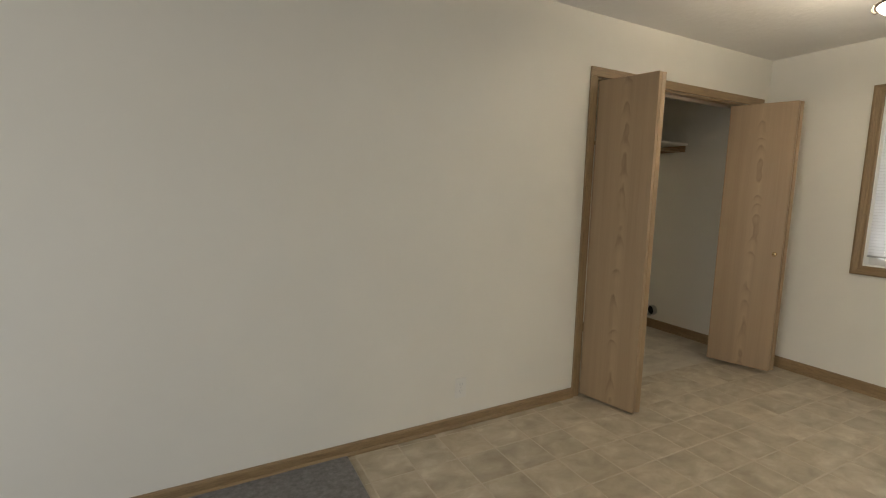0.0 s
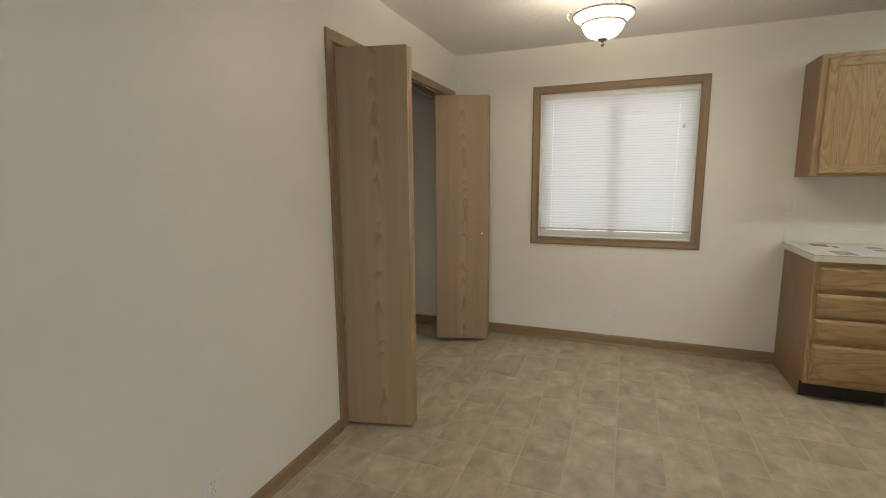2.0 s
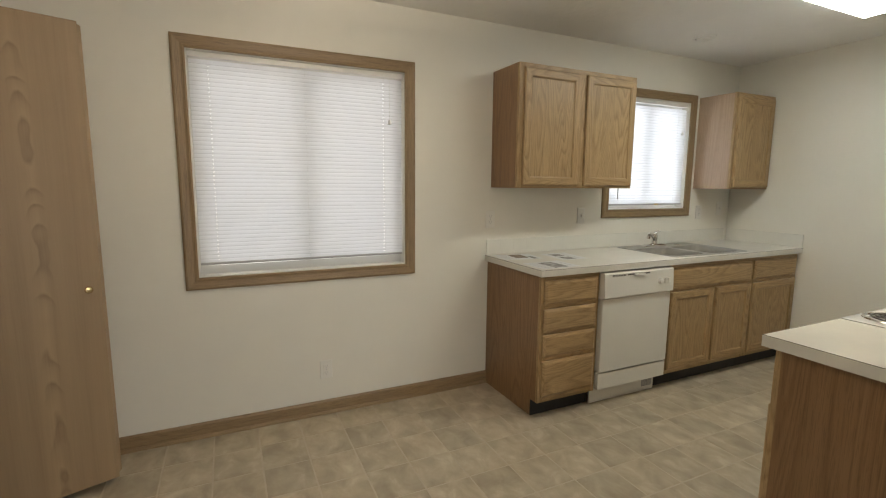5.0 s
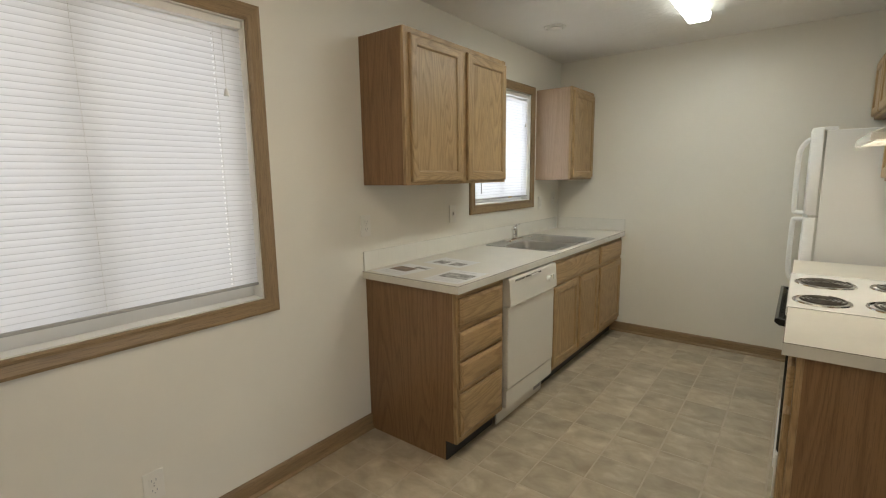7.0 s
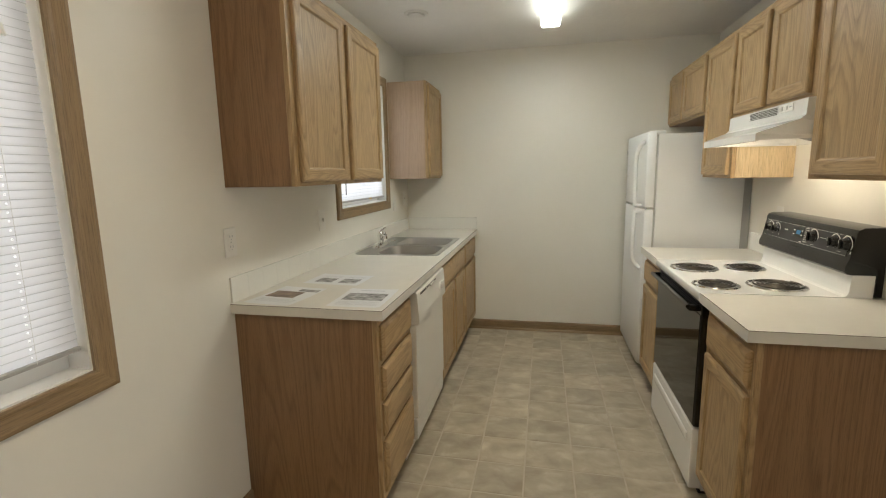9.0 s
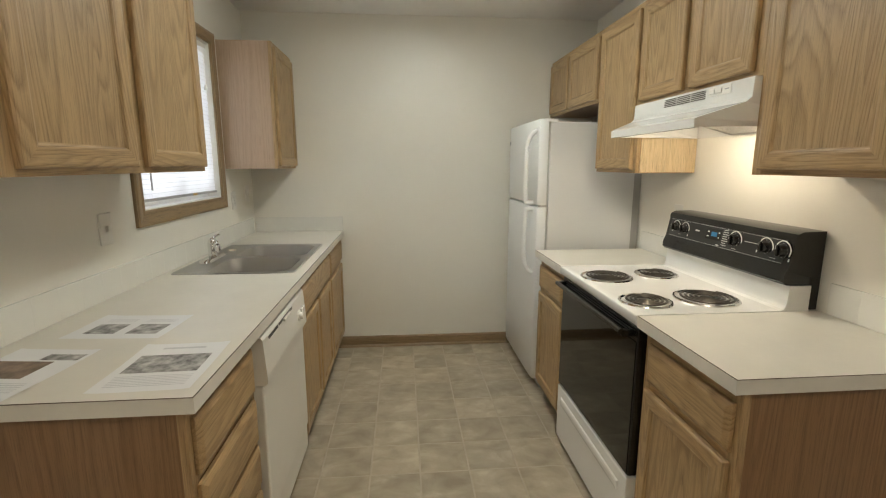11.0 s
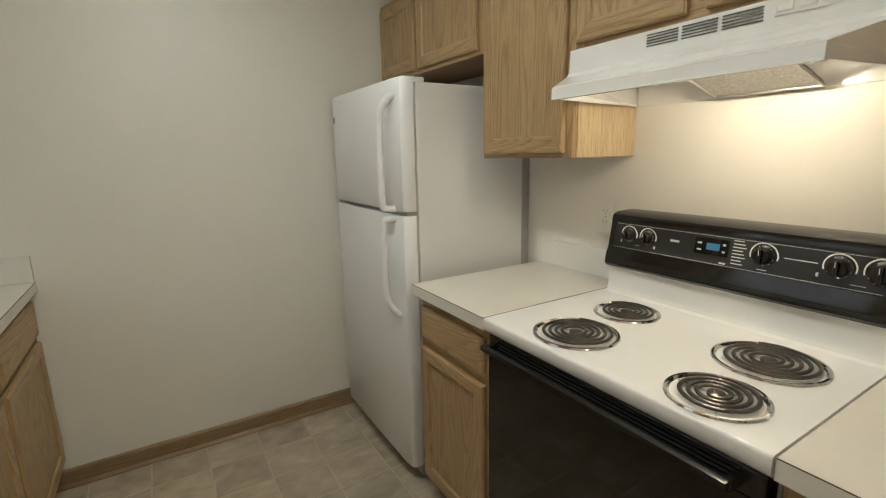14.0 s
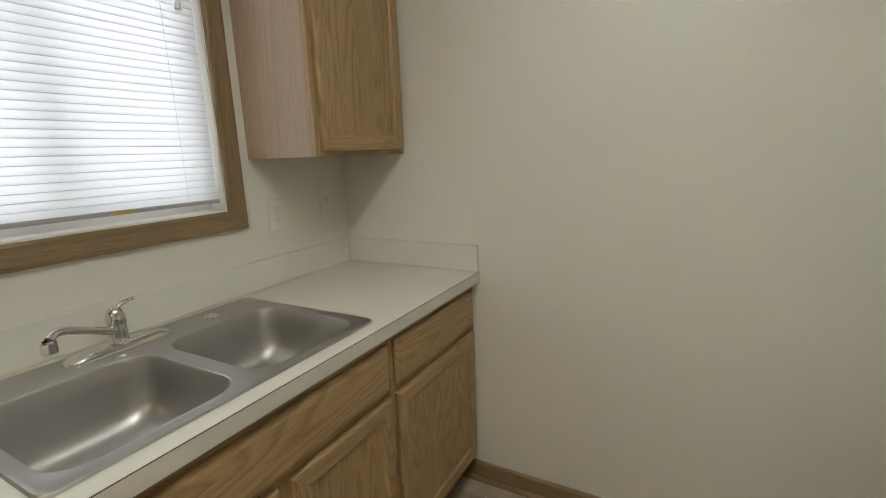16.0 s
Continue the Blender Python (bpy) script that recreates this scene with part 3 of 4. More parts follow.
# ---- wall outlets ----
def outlet(at, normal, label, switch=False):
    """A cover plate on a wall, flat against it. normal: 'x', '-x' or '-y'."""
    o = thing("wall_switch" if switch else "wall_outlet", at, label, "switch" if switch else "outlet", "wall plates")

    def place(bm):
        turn = {"x": 0, "-x": math.pi, "-y": -math.pi / 2}[normal]
        bmesh.ops.rotate(bm, verts=bm.verts, cent=(0, 0, 0), matrix=Matrix.Rotation(turn, 3, "Z"))
        bmesh.ops.translate(bm, verts=bm.verts, vec=at)
        return bm
    bm = bmesh.new()
    box(bm, 0, 0.006, -0.036, 0.036, -0.058, 0.058, 0.003)
    part("cover_plate", place(bm), PLASTIC, o)
    if switch:
        part("toggle", place(box(bmesh.new(), 0.006, 0.016, -0.005, 0.005, -0.009, 0.011, 0.002)), PLASTIC, o)
        return o
    for dz in (-0.02, 0.02):
        s = part("socket", place(box(bmesh.new(), 0.006, 0.0085, -0.017, 0.017, dz - 0.014, dz + 0.014, 0.0012)), PLASTIC, o)
        part("slots", place(boxes((0.0085, 0.0089, -0.009, -0.006, dz - 0.001, dz + 0.008), (0.0085, 0.0089, 0.006, 0.009, dz - 0.001, dz + 0.008), (0.0085, 0.0089, -0.0022, 0.0022, dz - 0.010, dz - 0.006))), INK, s, "dark slots")
    part("screw", place(revolve(bmesh.new(), [(0.003, 0.006), (0.0028, 0.0075), (0.0, 0.0078)], (0, 0, 0), 8, "x")), STEEL, o)
    return o


OUT = "white duplex outlet with cover plate"
outlet((XE, 0.79, 0.278), "-x", OUT + " below the dining window")
outlet((XE, -0.336, 1.159), "-x", OUT + " above the counter end")
outlet((XE, -1.125, 1.168), "-x", "white wall switch under the upper cabinet", switch=True)
outlet((XE, -2.435, 1.172), "-x", OUT + " beside the sink window")
outlet((XE, -2.70, 1.200), "-x", "white wall switch in the kitchen corner", switch=True)
outlet((XK, -0.508, 1.149), "x", OUT + " beside the range")
outlet((XK, -1.587, 1.144), "x", OUT + " between range and fridge")
outlet((1.337, north_y(1.337), 0.23), "-y", OUT + " low on the closet wall")


# ---- cabinets ----
def rect_loops(x, sx, y0, y1, z0, z1, rings):
    return [[(x + sx * w, y0 + i, z0 + i), (x + sx * w, y1 - i, z0 + i), (x + sx * w, y1 - i, z1 - i), (x + sx * w, y0 + i, z1 - i)] for i, w in rings]


def cabinet_door(parent, x, sx, y0, y1, z0, z1, label="oak door with a recessed flat panel"):
    bm = bmesh.new()
    loft(bm, rect_loops(x, sx, y0, y1, z0, z1, [(0, 0.001), (0, 0.013), (0.004, 0.0175), (0.010, 0.019), (0.044, 0.019), (0.049, 0.0175), (0.053, 0.012), (0.056, 0.0105)]), mats=[1, 0, 1, 0])
    d = part("door", bm, [OAK_V, OAK_H], parent, label)
    bm = bmesh.new()
    f = rect_loops(x, sx, y0 + 0.054, y1 - 0.054, z0 + 0.054, z1 - 0.054, [(0, 0.004), (0, 0.0100)])
    loft(bm, f, True, True)
    part("panel", bm, OAK_V, d)
    return d


def drawer_front(parent, x, sx, y0, y1, z0, z1, name="drawer_front"):
    bm = bmesh.new()
    loft(bm, rect_loops(x, sx, y0, y1, z0, z1, [(0, 0.001), (0, 0.010), (0.004, 0.013), (0.016, 0.0185), (0.020, 0.019)]), cap_last=True)
    return part(name, bm, OAK_H, parent, "oak drawer front with bevelled edges")


def carcass(parent, wall_x, face_x, y0, y1, z0, z1, kick=0.0, topped=True, side=OAK_SIDE_SHADED):
    """Side panels, back, bottom, top and face frame; base units stand on a recessed kick."""
    sx = 1 if face_x > wall_x else -1
    inner = face_x - sx * 0.019
    for ya, yb in ((y0, y0 + 0.014), (y1 - 0.014, y1)):
        if kick:
            prof = [(wall_x, z0), (face_x - sx * kick, z0), (face_x - sx * kick, 0.105), (inner, 0.105), (inner, z1), (wall_x, z1)]
        else:
            prof = [(wall_x, z0), (inner, z0), (inner, z1), (wall_x, z1)]
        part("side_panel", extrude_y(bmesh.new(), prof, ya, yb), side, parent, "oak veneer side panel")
    lo = 0.105 if kick else z0
    a, b = sorted((wall_x, inner))
    part("bottom", boxes((a, b, y0 + 0.014, y1 - 0.014, lo, lo + 0.015)), OAK_SIDE_SHADED, parent)
    part("back", boxes((min(wall_x, wall_x + sx * 0.006), max(wall_x, wall_x + sx * 0.006), y0 + 0.014, y1 - 0.014, lo + 0.015, z1 - 0.015)), OAK_SIDE_SHADED, parent)
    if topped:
        part("top", boxes((a, b, y0 + 0.014, y1 - 0.014, z1 - 0.015, z1)), OAK_SIDE_SHADED, parent)
    c, d = sorted((inner, face_x))
    for s0 in (y0, y1 - 0.038):
        part("face_stile", boxes((c, d, s0, s0 + 0.038, lo, z1), bev=0.0012), OAK_V, parent)
    for r0, r1 in ((lo, lo + 0.038), (z1 - 0.050, z1)):
        part("face_rail", boxes((c, d, y0 + 0.038, y1 - 0.038, r0, r1), bev=0.0012), OAK_H, parent)
    if kick:
        k0, k1 = sorted((face_x - sx * kick, face_x - sx * (kick - 0.006)))
        part("toe_kick", boxes((k0, k1, y0 + 0.001, y1 - 0.001, 0.0, 0.104)), RUBBER, parent, "black rubber toe kick")


def midrail(parent, face_x, wall_x, y0, y1, z0, z1, mat):
    sx = 1 if face_x > wall_x else -1
    c, d = sorted((face_x - sx * 0.019, face_x - sx * 0.0008))
    part("face_rail" if mat is OAK_H else "face_stile", boxes((c, d, y0, y1, z0, z1)), mat, parent)


BFX, BWX = 3.535, XE - 0.001
drawers = thing("drawer_cabinet", (3.83, -0.54, 0), "oak base cabinet with four drawers under the counter", "cabinet", "base cabinets")
carcass(drawers, BWX, BFX, -0.762, -0.325, 0, 0.875, 0.07)
for z0, z1 in ((0.703, 0.845), (0.537, 0.677), (0.388, 0.521), (0.142, 0.362)):
    drawer_front(drawers, BFX, -1, -0.738, -0.345, z0, z1)
    midrail(drawers, BFX, BWX, -0.724, -0.363, z1, z1 + 0.026, OAK_H)

sinkbase = thing("sink_cabinet", (3.83, -1.81, 0), "oak sink base cabinet with two doors and a false front", "cabinet", "base cabinets")
carcass(sinkbase, BWX, BFX, -2.252, -1.378, 0, 0.875, 0.07, topped=False)
drawer_front(sinkbase, BFX, -1, -2.238, -1.396, 0.700, 0.843, "false_front")
midrail(sinkbase, BFX, BWX, -2.214, -1.416, 0.672, 0.71, OAK_H)
midrail(sinkbase, BFX, BWX, -1.86, -1.81, 0.143, 0.672, OAK_V)
cabinet_door(sinkbase, BFX, -1, -1.820, -1.396, 0.138, 0.682)
cabinet_door(sinkbase, BFX, -1, -2.238, -1.853, 0.138, 0.682)

endbase = thing("base_cabinet", (3.83, -2.54, 0), "oak base cabinet with one drawer against the end wall", "cabinet", "base cabinets")
carcass(endbase, BWX, BFX, YS + 0.001, -2.253, 0, 0.875, 0.07)
drawer_front(endbase, BFX, -1, -2.805, -2.272, 0.703, 0.846)
midrail(endbase, BFX, BWX, -2.79, -2.292, 0.668, 0.712, OAK_H)
cabinet_door(endbase, BFX, -1, -2.805, -2.272, 0.138, 0.676)

RFX, RWX = 2.262, XK + 0.001
nearbase = thing("base_cabinet", (1.97, -0.51, 0), "oak base cabinet with one drawer at the counter end", "cabinet", "base cabinets")
carcass(nearbase, RWX, RFX, -0.738, -0.298, 0, 0.875, 0.07)
drawer_front(nearbase, RFX, 1, -0.706, -0.318, 0.705, 0.834)
midrail(nearbase, RFX, RWX, -0.70, -0.336, 0.67, 0.715, OAK_H)
cabinet_door(nearbase, RFX, 1, -0.706, -0.318, 0.138, 0.678)
farbase = thing("base_cabinet", (1.97, -1.71, 0), "narrow oak base cabinet between range and fridge", "cabinet", "base cabinets")
carcass(farbase, RWX, RFX, -1.925, -1.498, 0, 0.875, 0.07)
drawer_front(farbase, RFX, 1, -1.908, -1.520, 0.705, 0.834)
midrail(farbase, RFX, RWX, -1.887, -1.536, 0.67, 0.715, OAK_H)
cabinet_door(farbase, RFX, 1, -1.908, -1.520, 0.138, 0.678)

UT = 2.120


def upper(y0, y1, z0, wall_x, face_x, doors, label, side=OAK_SIDE_SHADED):
    c = thing("wall_cabinet", ((wall_x + face_x) / 2, (y0 + y1) / 2, z0), label, "cabinet", "wall cabinets")
    carcass(c, wall_x, face_x, y0, y1, z0, UT, side=side)
    sx = 1 if face_x > wall_x else -1
    for d0, d1 in doors:
        cabinet_door(c, face_x, sx, d0, d1, z0 + 0.017, UT - 0.028)
    for (a0, a1), (b0, b1) in zip(doors, doors[1:]):
        midrail(c, face_x, wall_x, a1 - 0.012, b0 + 0.012, z0 + 0.038, UT - 0.035, OAK_V)
    return c


upper(-1.290, -0.338, 1.374, BWX, 3.835, [(-1.277, -0.853), (-0.800, -0.372)], "oak wall cabinet with two panel doors above the counter")
upper(YS + 0.001, -2.342, 1.374, BWX, 3.824, [(-2.812, -2.362)], "single-door oak wall cabinet with pale sides in the kitchen corner", OAK_PALE)
upper(-2.829, -1.941, 1.742, RWX, 1.960, [(-2.808, -2.452), (-2.425, -1.968)], "short oak wall cabinet with two doors over the fridge")
narrow = upper(-1.940, -1.492, 1.360, RWX, 1.960, [(-1.922, -1.518)], "narrow oak wall cabinet between fridge and range hood")
upper(-1.491, -0.746, 1.667, RWX, 1.960, [(-1.478, -1.150), (-1.104, -0.780)], "short oak wall cabinet with two doors above the range hood")
upper(-0.745, -0.290, 1.368, RWX, 1.960, [(-0.712, -0.312)], "oak wall cabinet at the open end of the kitchen")
part("end_veneer", boxes((RWX + 0.001, 1.940, -1.4918, -1.4888, 1.362, 1.664)), OAK_RAW, narrow, "pale unstained oak end beside the hood")

# ---- worktops ----
SX0, SX1, SY0, SY1 = 3.552, 4.100, -2.235, -1.455


def worktop(label, slabs, edges, seams):
    c = slabs[0]
    w = thing("worktop", ((c[0] + c[1]) / 2, (c[2] + c[3]) / 2, 0.876), label, "worktop", "worktops")
    bm = boxes(*[(a, b, p, q, 0.876, 0.914) for a, b, p, q in slabs])
    bmesh.ops.remove_doubles(bm, verts=bm.verts, dist=0.0004)
    part("slab", bm, LAMINATE, w, "cream laminate top")
    for a, b, p, q in edges:
        part("edge_band", boxes((a, b, p, q, 0.876, 0.9128)), LAM_EDGE, w, "pale laminate edge band")
    for a, b, p, q in seams:
        part("edge_seam", boxes((a, b, p, q, 0.9129, 0.9142)), SEAM, w, "thin dark seam")
    return w


worktop("cream laminate worktop along the window wall", [(3.505, SX0 + 0.01, YS + 0.001, -0.305), (SX1 - 0.01, BWX, YS + 0.001, -0.305), (SX0 + 0.01, SX1 - 0.01, SY1 - 0.01, -0.305), (SX0 + 0.01, SX1 - 0.01, YS + 0.001, SY0 + 0.01)],
        [(3.503, 3.505, YS + 0.001, -0.303), (3.505, BWX, -0.305, -0.303)], [(3.503, 3.5052, YS + 0.001, -0.303), (3.505, BWX, -0.3052, -0.303)])
worktop("cream laminate worktop at the open end beside the range", [(RWX, 2.297, -0.740, -0.284)],
        [(2.297, 2.299, -0.740, -0.282), (RWX, 2.297, -0.284, -0.282)], [(2.2968, 2.299, -0.740, -0.282), (RWX, 2.297, -0.2842, -0.282)])
worktop("cream laminate worktop between range and fridge", [(RWX, 2.297, -1.930, -1.489)], [(2.297, 2.299, -1.930, -1.489)], [(2.2968, 2.299, -1.930, -1.489), (RWX, 2.2985, -1.4945, -1.4895)])


def splash(label, pieces, at):
    s = thing("tile_backsplash", at, label, "backsplash", kind="structure")
    a0, b0, p0, q0 = min(p[0] for p in pieces), max(p[1] for p in pieces), min(p[2] for p in pieces), max(p[3] for p in pieces)
    k = 0.0004
    if b0 - a0 < 0.02:
        a0, b0 = (a0 + k, b0) if b0 >= XE else (a0, b0 - k)
    else:
        q0 -= k
    part("joint_filler", boxes((a0, b0, p0 + 0.001, q0 - (0.001 if b0 - a0 < 0.02 else 0), 0.9155, 1.0185)), TILE_WHITE, s, "white joint filler")
    for (a, b, p, q) in pieces:
        part("tile", box(bmesh.new(), a, b, p, q, 0.9165, 1.0195, 0.0012), TILE_WHITE, s)
    return s


pt = 0.1075
n = int((-0.31 - YS) / pt)
splash("single row of white glazed tiles along the window wall", [(XE - 0.008, XE, -0.312 - (i + 1) * pt + 0.0008, -0.312 - i * pt) for i in range(n)], (XE, -1.5, 0.914))
splash("short row of white glazed tiles on the end wall", [(max(3.506, XE - 0.010 - (i + 1) * pt + 0.0008), XE - 0.010 - i * pt, YS, YS + 0.008) for i in range(6)], (3.8, YS, 0.914))
splash("row of white glazed tiles beside the range", [(XK, XK + 0.008, -0.277 - (i + 1) * pt + 0.0008, -0.277 - i * pt) for i in range(4)], (XK, -0.5, 0.914))
splash("row of white glazed tiles between range and fridge", [(XK, XK + 0.008, -1.500 - (i + 1) * pt + 0.0008, -1.500 - i * pt) for i in range(4)], (XK, -1.7, 0.914))

# ---- sink and faucet ----
sink = thing("kitchen_sink", (3.83, -1.845, 0.914), "stainless steel double bowl kitchen sink set in the worktop", "sink")
bowls = [(3.586, 3.968, -1.826, -1.482), (3.586, 3.968, -2.208, -1.862)]
bm = bmesh.new()
zr = 0.9195
outer = rounded(SX0, SX1, SY0, SY1, 0.9146, 0.03)
rim_loops = [outer, rounded(SX0 + 0.003, SX1 - 0.003, SY0 + 0.003, SY1 - 0.003, zr, 0.028), rounded(SX0 + 0.010, SX1 - 0.010, SY0 + 0.010, SY1 - 0.010, zr, 0.024), rounded(SX0 + 0.014, SX1 - 0.014, SY0 + 0.014, SY1 - 0.014, zr - 0.0025, 0.022)]
rows = loft(bm, rim_loops)
edges = [bm.edges.get((rows[-1][i], rows[-1][(i + 1) % len(rows[-1])])) for i in range(len(rows[-1]))]
for x0, x1, y0, y1 in bowls:
    lp = [bm.verts.new(p) for p in rounded(x0, x1, y0, y1, zr - 0.0025, 0.068)]
    edges += [bm.edges.new((lp[i], lp[(i + 1) % len(lp)])) for i in range(len(lp))]
bmesh.ops.triangle_fill(bm, edges=edges, use_beauty=True)
part("rim", bm, STEEL, sink, "", True)
for x0, x1, y0, y1 in bowls:
    bm = bmesh.new()
    prof = [(0.0, -0.0025, 0.068), (0.004, -0.004, 0.066), (0.007, -0.010, 0.063), (0.012, -0.06, 0.055), (0.020, -0.120, 0.055), (0.032, -0.150, 0.055), (0.055, -0.166, 0.05), (0.09, -0.171, 0.045), (0.13, -0.174, 0.035)]
    loft(bm, [rounded(x0 + i, x1 - i, y0 + i, y1 - i, zr + z, r) for i, z, r in prof], cap_last=True)
    bw = part("bowl", bm, STEEL, sink, "deep brushed steel bowl", True)
    c = ((x0 + x1) / 2, (y0 + y1) / 2, zr - 0.1735)
    part("drain", revolve(bmesh.new(), [(0.045, 0.0), (0.043, 0.003), (0.036, 0.003), (0.032, -0.001), (0.001, -0.001)], c, 24), CHROME, bw, "round chrome drain", True)
part("hole_cover", revolve(bmesh.new(), [(0.022, 0.0), (0.021, 0.003), (0.001, 0.004)], (4.035, -2.06, zr - 0.0025), 20), CHROME, sink, "round hole cover", True)

faucet = thing("kitchen_faucet", (4.045, -1.812, zr), "chrome single-lever faucet with its spout swung aside", "faucet")
bm = bmesh.new()
loft(bm, [rounded(4.045 - w, 4.045 + w, -1.812 - l, -1.812 + l, zr + h - 0.0025, min(w, l) * 0.95, 6) for w, l, h in ((0.030, 0.125, 0.0), (0.029, 0.123, 0.006), (0.024, 0.105, 0.014), (0.018, 0.05, 0.019))], cap_last=True)
part("base_plate", bm, CHROME, faucet, "", True)
part("body", revolve(bmesh.new(), [(0.026, 0.010), (0.022, 0.022), (0.021, 0.055), (0.023, 0.062), (0.022, 0.082), (0.017, 0.098), (0.007, 0.106), (0.0, 0.107)], (4.045, -1.812, zr), 24), CHROME, faucet, "", True)
part("lever", tube(bmesh.new(), arc_points([(4.045, -1.812, zr + 0.090), (4.040, -1.824, zr + 0.108), (4.031, -1.840, zr + 0.117), (4.023, -1.853, zr + 0.120)], 12), [0.013] * 3 + [0.010] * 4 + [0.008] * 3 + [0.007] * 3, 10, 0.6), CHROME, faucet, "short chrome lever", True)
part("spout", tube(bmesh.new(), arc_points([(4.045, -1.812, zr + 0.040), (4.018, -1.764, zr + 0.064), (3.985, -1.705, zr + 0.092), (3.962, -1.660, zr + 0.107), (3.951, -1.640, zr + 0.098)], 20), 0.0095, 12), CHROME, faucet, "slender chrome spout", True)
part("aerator", revolve(bmesh.new(), [(0.011, 0.026), (0.0145, 0.022), (0.0145, 0.0), (0.010, 0.0), (0.001, 0.002)], (3.950, -1.638, zr + 0.072), 16), CHROME, faucet, "", True)


# ---- dishwasher ----
dw = thing("dishwasher", (3.83, -1.07, 0), "off-white built-in dishwasher with a dial, door closed", "dishwasher")
dy0, dy1 = -1.370, -0.770
part("body", boxes((3.56, 4.10, dy0 + 0.006, dy1 - 0.006, 0.10, 0.872)), BISQUE, dw)
part("door", boxes((3.508, 3.56, dy0 + 0.004, dy1 - 0.004, 0.226, 0.700), bev=0.006), BISQUE, dw, "flat off-white door panel")
cp = bmesh.new()
extrude_y(cp, [(3.56, 0.705), (3.500, 0.705), (3.492, 0.712), (3.492, 0.735), (3.500, 0.855), (3.506, 0.864), (3.56, 0.864)], dy0 + 0.002, dy1 - 0.002)
cp = part("control_panel", cp, BISQUE, dw, "off-white control panel")
for k in range(9):
    part("vent_slot", boxes((3.4972, 3.5008, -0.84 - k * 0.013, -0.833 - k * 0.013, 0.838, 0.849)), RECESS_SHADE, cp)
part("latch_recess", boxes((3.4970, 3.5008, -1.15, -0.96, 0.840, 0.849)), RECESS_SHADE, cp, "shaded latch recess")
part("latch", boxes((3.487, 3.498, -1.10, -1.01, 0.836, 0.848), bev=0.003), BISQUE, cp)
part("dial", revolve(bmesh.new(), [(0.024, 0.004), (0.022, -0.005), (0.016, -0.008), (0.014, -0.020), (0.001, -0.022)], (3.497, -1.245, 0.782), 24, "x"), PLASTIC, cp, "round cycle dial", True)
for i in range(2):
    part("push_button", boxes((3.488, 3.498, -1.335 + i * 0.03, -1.312 + i * 0.03, 0.765, 0.800), bev=0.003), PLASTIC, cp)
part("access_panel", boxes((3.514, 3.545, dy0 + 0.004, dy1 - 0.004, 0.112, 0.218), bev=0.004), BISQUE, dw, "lower access panel")
part("toe_panel", boxes((3.575, 3.585, dy0 + 0.03, dy1 + 0.004, 0.0, 0.105)), BISQUE, dw, "recessed toe panel")
part("toe_grille", boxes(*[(3.5725, 3.5755, -1.32 + i * 0.012, -1.313 + i * 0.012, 0.03, 0.075) for i in range(8)]), INK, dw)

# ---- range ----
ry0, ry1 = -1.484, -0.743
stove = thing("electric_range", (2.0, -1.118, 0), "white electric range with black oven door and coil burners", "range")
part("body", boxes((1.70, 2.240, ry0 + 0.004, ry1 - 0.004, 0.03, 0.875), bev=0.002), ENAMEL, stove, "white enamel sides")
top = bmesh.new()
extrude_y(top, [(1.70, 0.876), (2.296, 0.876), (2.303, 0.884), (2.303, 0.910), (2.3015, 0.9145), (2.297, 0.9165), (2.268, 0.9168), (1.70, 0.9168)], ry0, ry1)
cook = part("cooktop", top, ENAMEL, stove, "glossy white cooktop")
soften(cook, 50)
part("riser", extrude_y(bmesh.new(), [(1.70, 0.9169), (1.800, 0.9169), (1.787, 0.921), (1.780, 0.935), (1.776, 1.001), (1.70, 1.001)], ry0 + 0.010, ry1 - 0.002), ENAMEL, stove, "white enamel riser behind the burners", True)
part("oven_door", boxes((2.240, 2.286, ry0 + 0.004, ry1 - 0.008, 0.322, 0.868), bev=0.005), BLACK, stove, "black oven door")
part("door_glass", boxes((2.285, 2.2885, ry0 + 0.008, ry1 - 0.016, 0.328, 0.815)), BLACK_GLASS, stove, "black glass window")
part("vent_strip", boxes(*[(2.278, 2.2895, ry0 + 0.05, ry1 - 0.05, 0.828 + i * 0.010, 0.832 + i * 0.010) for i in range(4)]), RUBBER, stove, "black louvred strip")
hb = bmesh.new()
extrude_y(hb, [(2.298, 0.822), (2.326, 0.830), (2.336, 0.839), (2.335, 0.850), (2.324, 0.853), (2.314, 0.846), (2.298, 0.840)], ry0 + 0.03, ry1 - 0.048)
part("door_handle", hb, BLACK, stove, "long black bar handle", True)
for q in (ry0 + 0.022, ry1 - 0.068):
    part("door_handle_end", boxes((2.284, 2.322, q + 0.006, q + 0.022, 0.824, 0.850), bev=0.004), BLACK, stove)
dr = part("storage_drawer", boxes((2.240, 2.290, ry0 + 0.004, ry1 - 0.008, 0.035, 0.314), bev=0.006), ENAMEL, stove, "white storage drawer")
gp = bmesh.new()
loft(gp, [[(2.2895 + w, ry0 + 0.06 + i, 0.225 + j), (2.2895 + w, ry1 - 0.06 - i, 0.225 + j), (2.2895 + w, ry1 - 0.06 - i, 0.268 - j), (2.2895 + w, ry0 + 0.06 + i, 0.268 - j)] for i, j, w in ((0, 0, 0), (0.004, 0.004, 0.006), (0.014, 0.014, 0.008))], cap_last=True)
part("drawer_grip", gp, ENAMEL, dr, "long raised grip")
for q in (ry0 + 0.03, ry1 - 0.06):
    part("foot", boxes((2.20, 2.24, q, q + 0.03, 0, 0.03)), RUBBER, stove)
bp = bmesh.new()
